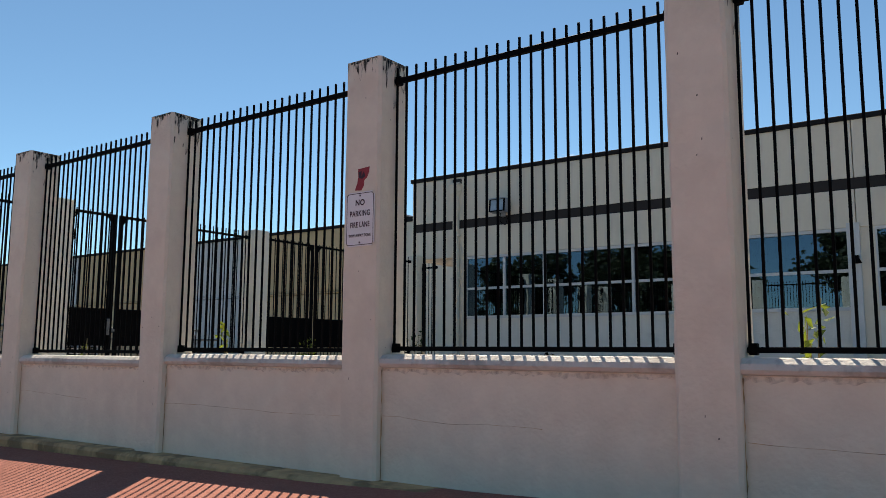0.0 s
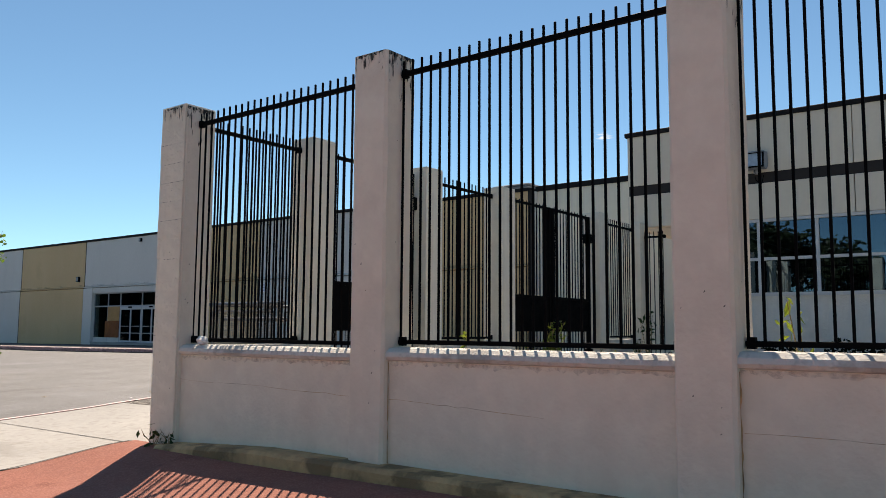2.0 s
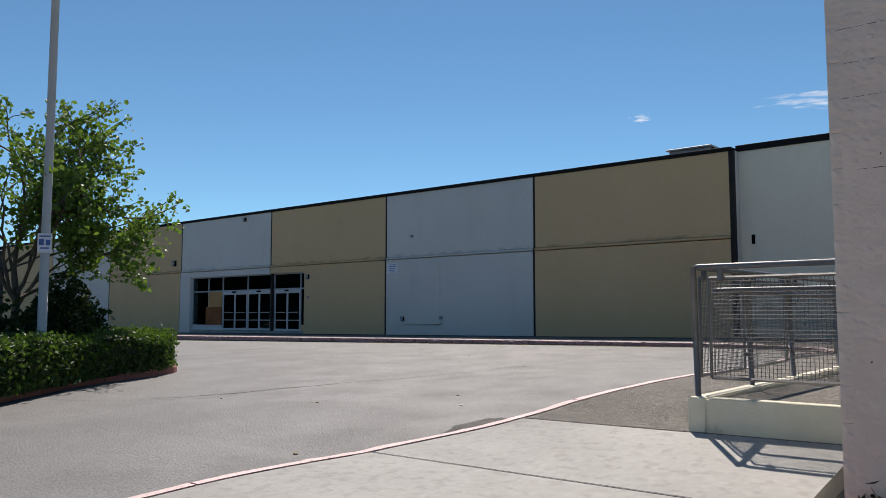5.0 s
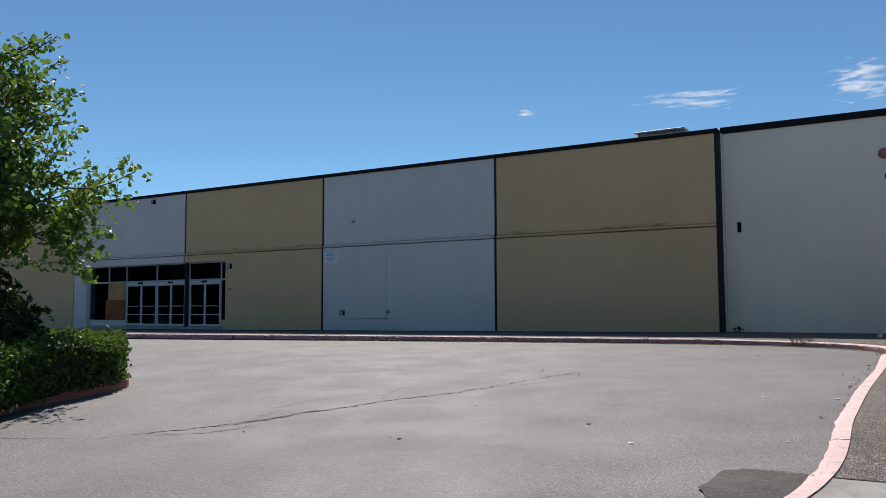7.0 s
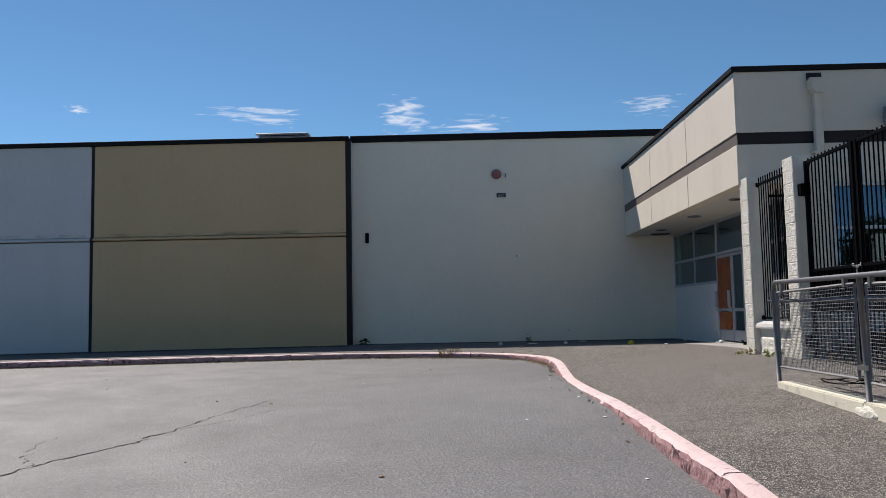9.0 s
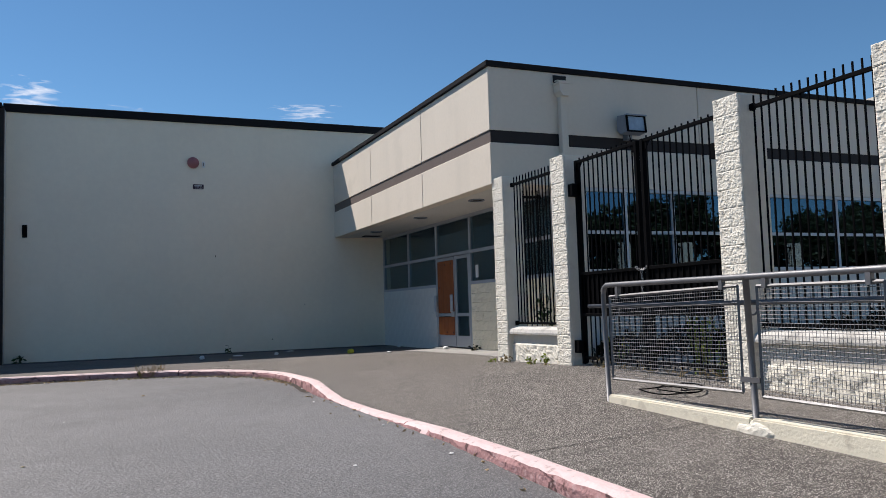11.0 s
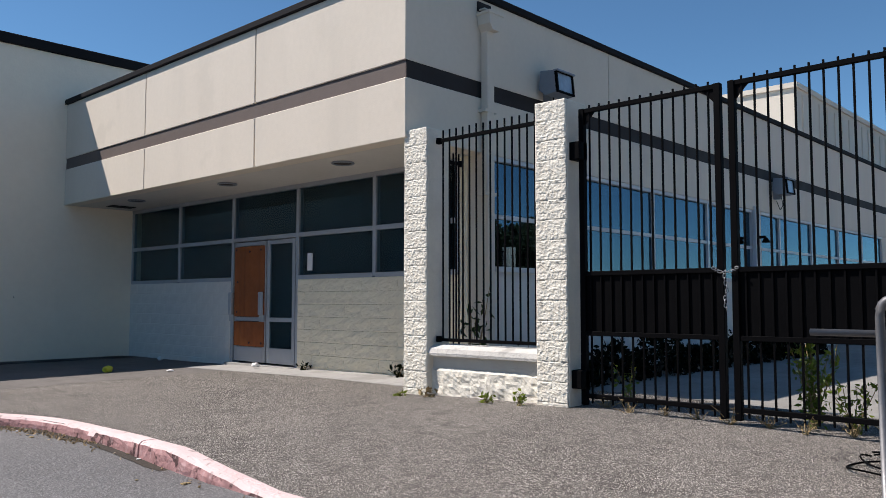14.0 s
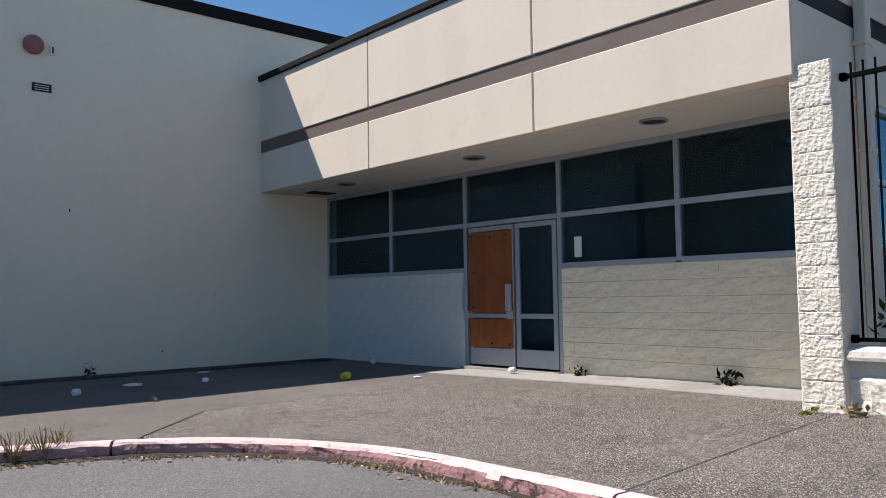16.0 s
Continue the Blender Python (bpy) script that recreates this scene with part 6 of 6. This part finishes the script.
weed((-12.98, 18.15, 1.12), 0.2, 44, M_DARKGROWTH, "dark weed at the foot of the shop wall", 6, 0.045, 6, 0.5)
weed((-17.3, 26.45, 1.055), 0.16, 24, M_SHRUB, "dark weed at the foot of the store wall", 7, 0.05, 5, 0.7)
weed((-22.3, 26.45, 1.05), 0.25, 30, M_SHRUB, "dark weed at the foot of the store wall", 8, 0.06, 5, 0.7)
weed((-14.1, 4.84, 0.70), 0.24, 20, M_SHRUB, "dark leafy weed at the corner pier foot", 9, 0.042, 4, 0.35)
weed((-13.88, 4.86, 0.72), 0.2, 12, M_SHRUB, "dark leafy weed at the corner pier foot", 10, 0.036, 4, 0.35)
weed((-8.02, 5.55, 1.12), 1.0, 60, M_WEED, "tall green weed behind the fence wall", 12, 0.04, 3, 0.05)
weed((-2.5, 5.6, 1.12), 1.15, 75, M_WEED, "tall green weed behind the fence wall", 13, 0.05, 3, 0.05)
weed((-10.75, 5.6, 1.12), 0.95, 50, M_WEED, "tall green weed behind the fence wall", 14, 0.035, 3, 0.05)
weed((-13.65, 16.2, 1.12), 1.3, 60, M_SHRUB, "thin dark climbing weed behind the fence", 15, 0.06, 5, 0.12)
weed((-13.6, 15.6, 1.12), 0.85, 50, M_SHRUB, "thin dark weed behind the fence", 16, 0.05, 5, 0.25)
weed((-13.6, 14.15, 1.12), 0.5, 50, M_WEED, "spindly weed with yellow flowers inside the gate", 17, 0.035, 6, 0.3, 2)
weed((-13.8, 12.28, 1.12), 0.95, 420, M_WEED, "leafy bright green bush inside the gate", 18, 0.036, 9, 0.17)
weed((-13.8, 11.95, 1.12), 0.6, 150, M_WEED, "leafy bright green bush inside the gate", 19, 0.03, 6, 0.25)
for i in range(9):
    rgw = np.random.default_rng(200 + i)
    y = 11.6 + i * 0.32
    weed((-14.2 + float(rgw.uniform(0, 0.2)), y, 1.15), float(rgw.uniform(0.12, 0.3)), 30, M_DRY, "dry straw-like weed along the gate foot", 30 + i, 0.014, 9, 0.9)
for dx, dy, sd in ((0.0, 0.0, 60), (0.14, 0.05, 61), (-0.2, 0.06, 62)):
    weed((-19.6 + dx, 20.33 + dy, float(road_z(-19.6, 20.3))), 0.30, 44, M_DRY if sd == 60 else M_WEED, "wispy grass tuft in the gutter", sd, 0.013, 24, 0.35)
weed((-17.86, 22.5, pz(-17.86, 22.5)), 0.09, 14, M_DRY, "small pale weed in a pavement joint", 63, 0.02, 5, 0.5)
# low growth along the annex wall inside the yard; its near-black includes the shadow there
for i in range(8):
    shrub((-12.2 + i * 1.25, 15.9, 1.1), (0.8, 0.45, 0.42 + 0.1 * (i % 3)), 700, "low shrub along the annex wall, near-black with the yard's shadow put in", 0.07, M_DARKGROWTH, 70 + i)

# trees across the street, seen mirrored in the windows
street_tree = tree((30.0, -60.0, -0.6), 6.0, "large dark evergreen tree across the street", 33, 0.13, M_FARLEAF, 10, 0.16)
street_tree["group"] = "street trees"
street_tree.scale = (2.3, 2.3, 2.2)
for i, x in enumerate((-52, -40, -31, -22, -10, 4, 16, 27, 38, 46, 55, 66)):
    far = copy_thing(street_tree, pose(x, -30 - 5 * (i * 7 % 3), float(road_z(x, -32)), 0, 0, i * 67))
    tagged(far, "large leafy tree across the street, mirrored in the windows", "tree", "street trees")
    far.scale = (2.5, 2.5, 1.9 + 0.35 * (i % 3))


# unseen evergreens added far to the west, to darken the sky mirrored in the entrance glass
for i in range(12):
    x, y = -98 - 3 * (i % 2), 14 - 5.5 * i
    far = copy_thing(street_tree, pose(x, y, float(road_z(x, y)) - 4.6, 0, 0, i * 83 + 20))
    tagged(far, "broad unseen evergreen, added to darken what the entrance mirrors", "tree", "street trees")
    far.scale = (3.0, 3.0, 2.6 + 0.2 * (i % 3))

# ---- litter ----
def crumple(name, loc, size, mat, label, seed, flat=0.6):
    bm = bmesh.new()
    r = bmesh.ops.create_icosphere(bm, subdivisions=3, radius=1.0)
    o = Vector((seed * 3.1, seed * 1.7, 0))
    for v in r["verts"]:
        d = 1 + 0.35 * noise.noise(v.co * 1.7 + o) + 0.2 * noise.noise(v.co * 4 + o)
        v.co = Vector(loc) + Vector((v.co.x * size * d, v.co.y * size * d, max(0, (v.co.z * flat * d + flat * 0.8)) * size))
    return tagged(part(name, bm, mat), label, "litter")


crumple("paper_scrap", (-15.05, 22.78, pz(-15.05, 22.8)), 0.075, M_YELLOW, "crumpled bright yellow paper on the pavement", 1, 0.8)
crumple("paper_cup", (-16.54, 24.05, pz(-16.5, 24)), 0.05, M_PAPER, "crushed white paper cup on the pavement", 2, 0.8)
crumple("paper_scrap", (-17.39, 24.47, pz(-17.4, 24.5)), 0.12, M_PAPER, "flat white paper scrap on the pavement", 3, 0.15)
crumple("paper_cup", (-18.3, 23.87, pz(-18.3, 23.87)), 0.055, M_PAPER, "crushed white paper cup on the pavement", 4, 0.9)
crumple("paper_scrap", (-15.85, 25.6, pz(-15.85, 25.6)), 0.09, M_PAPER, "flat torn paper scrap on the pavement", 9, 0.12)
crumple("paper_cup", (-13.1, 24.8, pz(-13.1, 24.8)), 0.045, M_PAPER, "crushed white paper cup by the wall", 5, 0.9)
crumple("paper_scrap", (-14.35, 22.07, pz(-14.3, 22)), 0.06, M_PAPER, "flat white paper scrap on the pavement", 6, 0.25)
crumple("paper_scrap", (-13.25, 21.3, 1.13), 0.06, M_PAPER, "crumpled white paper before the door", 7, 0.7)
crumple("plastic_bag", (-13.6, 5.02, CAP_Z - 0.065), 0.06, M_PAPER, "white crumpled plastic bag on the wall cap", 8, 0.8)
rgl = np.random.default_rng(31)
for i in range(46):
    # small leaves and scraps that gather in the gutter and on the road
    if i < 26:
        p = KLINE[int(rgl.integers(150, 340))]
        x, y = p.x - float(rgl.uniform(0.03, 0.35)), p.y - float(rgl.uniform(0.0, 0.25))
    else:
        x, y = float(rgl.uniform(-26, -18.5)), float(rgl.uniform(4, 18))
    if x > float(kerb_x(min(y, 17))) - 0.03:
        continue
    crumple("dead_leaf", (x, y, float(road_z(x, y)) + 0.002), float(rgl.uniform(0.010, 0.024)), M_DRY if i % 3 else M_PAPER, "small dry leaf on the asphalt" if i % 3 else "small pale scrap on the asphalt", i + 20, 0.3)
# dry debris swept into the gutter
dbx = []
for p, nx in zip(KLINE, KLINE[1:]):
    if 9.0 < p.y < 21.2 and p.x > -34:
        d = (nx - p).normalized()
        n = Vector((-d.y, d.x, 0))
        dens = 34 if p.y > 16.8 else 2
        for _ in range(int(rgl.integers(0, dens))):
            o = abs(float(rgl.normal(0.05, 0.07))) + 0.03
            x, y = p.x + n.x * o + d.x * float(rgl.uniform(0, 0.25)), p.y + n.y * o + d.y * float(rgl.uniform(0, 0.25))
            dbx.append((x, y, float(road_z(x, y)) + 0.008))
gd = leaves("gutter_debris", dbx, 0.022, M_STRAW, None, np.random.default_rng(2), 2.4)
tagged(gd, "dry leaf litter and grit along the gutter", "litter", kind="stuff")
# dirt film along the foot of the store wall and on the concrete slabs, darkened to deepen the shade
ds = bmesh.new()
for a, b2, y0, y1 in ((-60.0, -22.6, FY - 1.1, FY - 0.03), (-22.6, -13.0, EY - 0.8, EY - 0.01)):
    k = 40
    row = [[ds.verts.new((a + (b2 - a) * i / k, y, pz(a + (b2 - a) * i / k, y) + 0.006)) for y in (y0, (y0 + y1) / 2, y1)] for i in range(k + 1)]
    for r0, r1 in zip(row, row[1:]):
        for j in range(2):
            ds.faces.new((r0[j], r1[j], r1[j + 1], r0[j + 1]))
tagged(part("pavement_dirt", ds, M_DIRTSHADE), "dark film of dirt and painted wall shade on the pavement", "dirt", kind="stuff")
# soil and rotten leaves against the kerb's foot, a dark bank that imitates its shadow
gb, last = bmesh.new(), None
for p, nx in zip(KLINE, KLINE[1:]):
    if p.y > 15.6 and p.x > -70:
        d = (nx - p).normalized()
        n = Vector((-d.y, d.x, 0))
        rise = 0.22 * max(0.02, float(pave_z(p.x, p.y)) - float(road_z(p.x, p.y))) * min(1.0, (p.y - 15.6) / 4) * (0.92 + 0.2 * noise.noise(Vector((p.x * 1.7, p.y * 1.7, 0))) + 0.2 * noise.noise(Vector((p.x * 7, p.y * 7, 0))))
        rise *= float(rgl.uniform(0.93, 1.03))
        wide = 0.10 + 0.05 * noise.noise(Vector((p.x * 2.3, p.y * 2.3, 4)))
        pr = [gb.verts.new((p.x + n.x * o, p.y + n.y * o, float(road_z(p.x, p.y)) + h)) for o, h in ((0.02, rise), (0.05, rise * 0.85), (wide, 0.004))]
        if last:
            for a in range(2):
                gb.faces.new((last[a], last[a + 1], pr[a + 1], pr[a]))
        last = pr
bmesh.ops.recalc_face_normals(gb, faces=gb.faces)
tagged(part("gutter_soil", gb, M_SOIL), "dark bank of soil and rotten leaves, added for the kerb's shadow along the gutter", "soil", kind="stuff")
hose = base("cable_tangle", (-15.2, 11.2, 1.1), "tangle of black cable on the landing", "cable")
for k in range(3):
    pts = [(-15.1 + 0.25 * math.cos(t * (1 + 0.2 * k)) + 0.1 * k, 11.3 + 0.35 * math.sin(t + k), pz(-15.1, 11.3) + 0.025 + 0.012 * k + 0.01 * math.sin(3 * t)) for t in np.linspace(0, 5.2, 26)]
    tube("cable", pts, 0.007, M_BLACK, hose, 6)


# ---- clouds, far off ----
def cloud_material(seed):
    m = bpy.data.materials.new("cloud")
    m.use_nodes = True
    n, l = m.node_tree.nodes, m.node_tree.links
    n.remove(n["Principled BSDF"])
    tc = n.new("ShaderNodeTexCoord")
    mp = n.new("ShaderNodeMapping")
    mp.inputs["Location"].default_value = (seed, seed * 2, 0)
    mp.inputs["Scale"].default_value = (1.6, 1, 4.6)
    nz = n.new("ShaderNodeTexNoise")
    nz.inputs["Scale"].default_value, nz.inputs["Detail"].default_value, nz.inputs["Distortion"].default_value = 2.6, 12, 0.9
    l.new(tc.outputs["Generated"], mp.inputs[0])
    l.new(mp.outputs[0], nz.inputs["Vector"])
    sub = n.new("ShaderNodeVectorMath")
    sub.operation = "DISTANCE"
    sub.inputs[1].default_value = (0.5, 0.0, 0.5)
    flat = n.new("ShaderNodeVectorMath")
    flat.operation = "MULTIPLY"
    flat.inputs[1].default_value = (1, 0, 1)
    l.new(tc.outputs["Generated"], flat.inputs[0])
    l.new(flat.outputs[0], sub.inputs[0])
    fall = n.new("ShaderNodeMapRange")
    fall.inputs[1].default_value, fall.inputs[2].default_value, fall.inputs[3].default_value, fall.inputs[4].default_value = 0.0, 0.5, 0.2, -0.26
    l.new(sub.outputs["Value"], fall.inputs[0])
    add = n.new("ShaderNodeMath")
    l.new(nz.outputs["Fac"], add.inputs[0])
    l.new(fall.outputs[0], add.inputs[1])
    mr = n.new("ShaderNodeMapRange")
    mr.inputs[1].default_value, mr.inputs[2].default_value, mr.inputs[3].default_value, mr.inputs[4].default_value = 0.53, 0.92, 0.0, 0.85
    l.new(add.outputs[0], mr.inputs[0])
    tr, em, mx = n.new("ShaderNodeBsdfTransparent"), n.new("ShaderNodeEmission"), n.new("ShaderNodeMixShader")
    em.inputs["Color"].default_value = (0.95, 0.97, 1.0, 1)
    em.inputs["Strength"].default_value = 1.0
    l.new(mr.outputs[0], mx.inputs[0])
    l.new(tr.outputs[0], mx.inputs[1])
    l.new(em.outputs[0], mx.inputs[2])
    l.new(mx.outputs[0], n["Material Output"].inputs[0])
    return m


def cloud(az, el, wide, high, seed):
    """A wisp of cirrus at azimuth az (degrees right of +y) and elevation el."""
    D = 2600.0
    c = Vector((math.sin(radians(az)) * math.cos(radians(el)), math.cos(radians(az)) * math.cos(radians(el)), math.sin(radians(el)))) * D
    bm = bmesh.new()
    w, h = D * radians(wide) / 2, D * radians(high) / 2
    g = [[bm.verts.new((u * w, 0.02 * u * u * w, v * h + 0.12 * u * h)) for v in (-1, -0.33, 0.33, 1)] for u in np.linspace(-1, 1, 9)]
    for i in range(8):
        for j in range(3):
            bm.faces.new((g[i][j], g[i + 1][j], g[i + 1][j + 1], g[i][j + 1]))
    ob = part("cloud", bm, cloud_material(seed))
    ob.matrix_basis = Matrix.Translation(c) @ pose(0, 0, 0, el, 0, -az)
    ob.visible_shadow = False
    return tagged(ob, "thin white wisp of cirrus cloud in the sky", "cloud", "clouds", "structure")


cloud(-14.4, 13.9, 13.5, 3.0, 1.3)
cloud(-4.0, 14.2, 8.5, 4.4, 4.1)
cloud(0.6, 13.2, 12.0, 2.6, 7.7)
cloud(13.6, 14.0, 8.5, 2.6, 9.2)
cloud(-26.4, 13.6, 3.2, 1.2, 12.4)
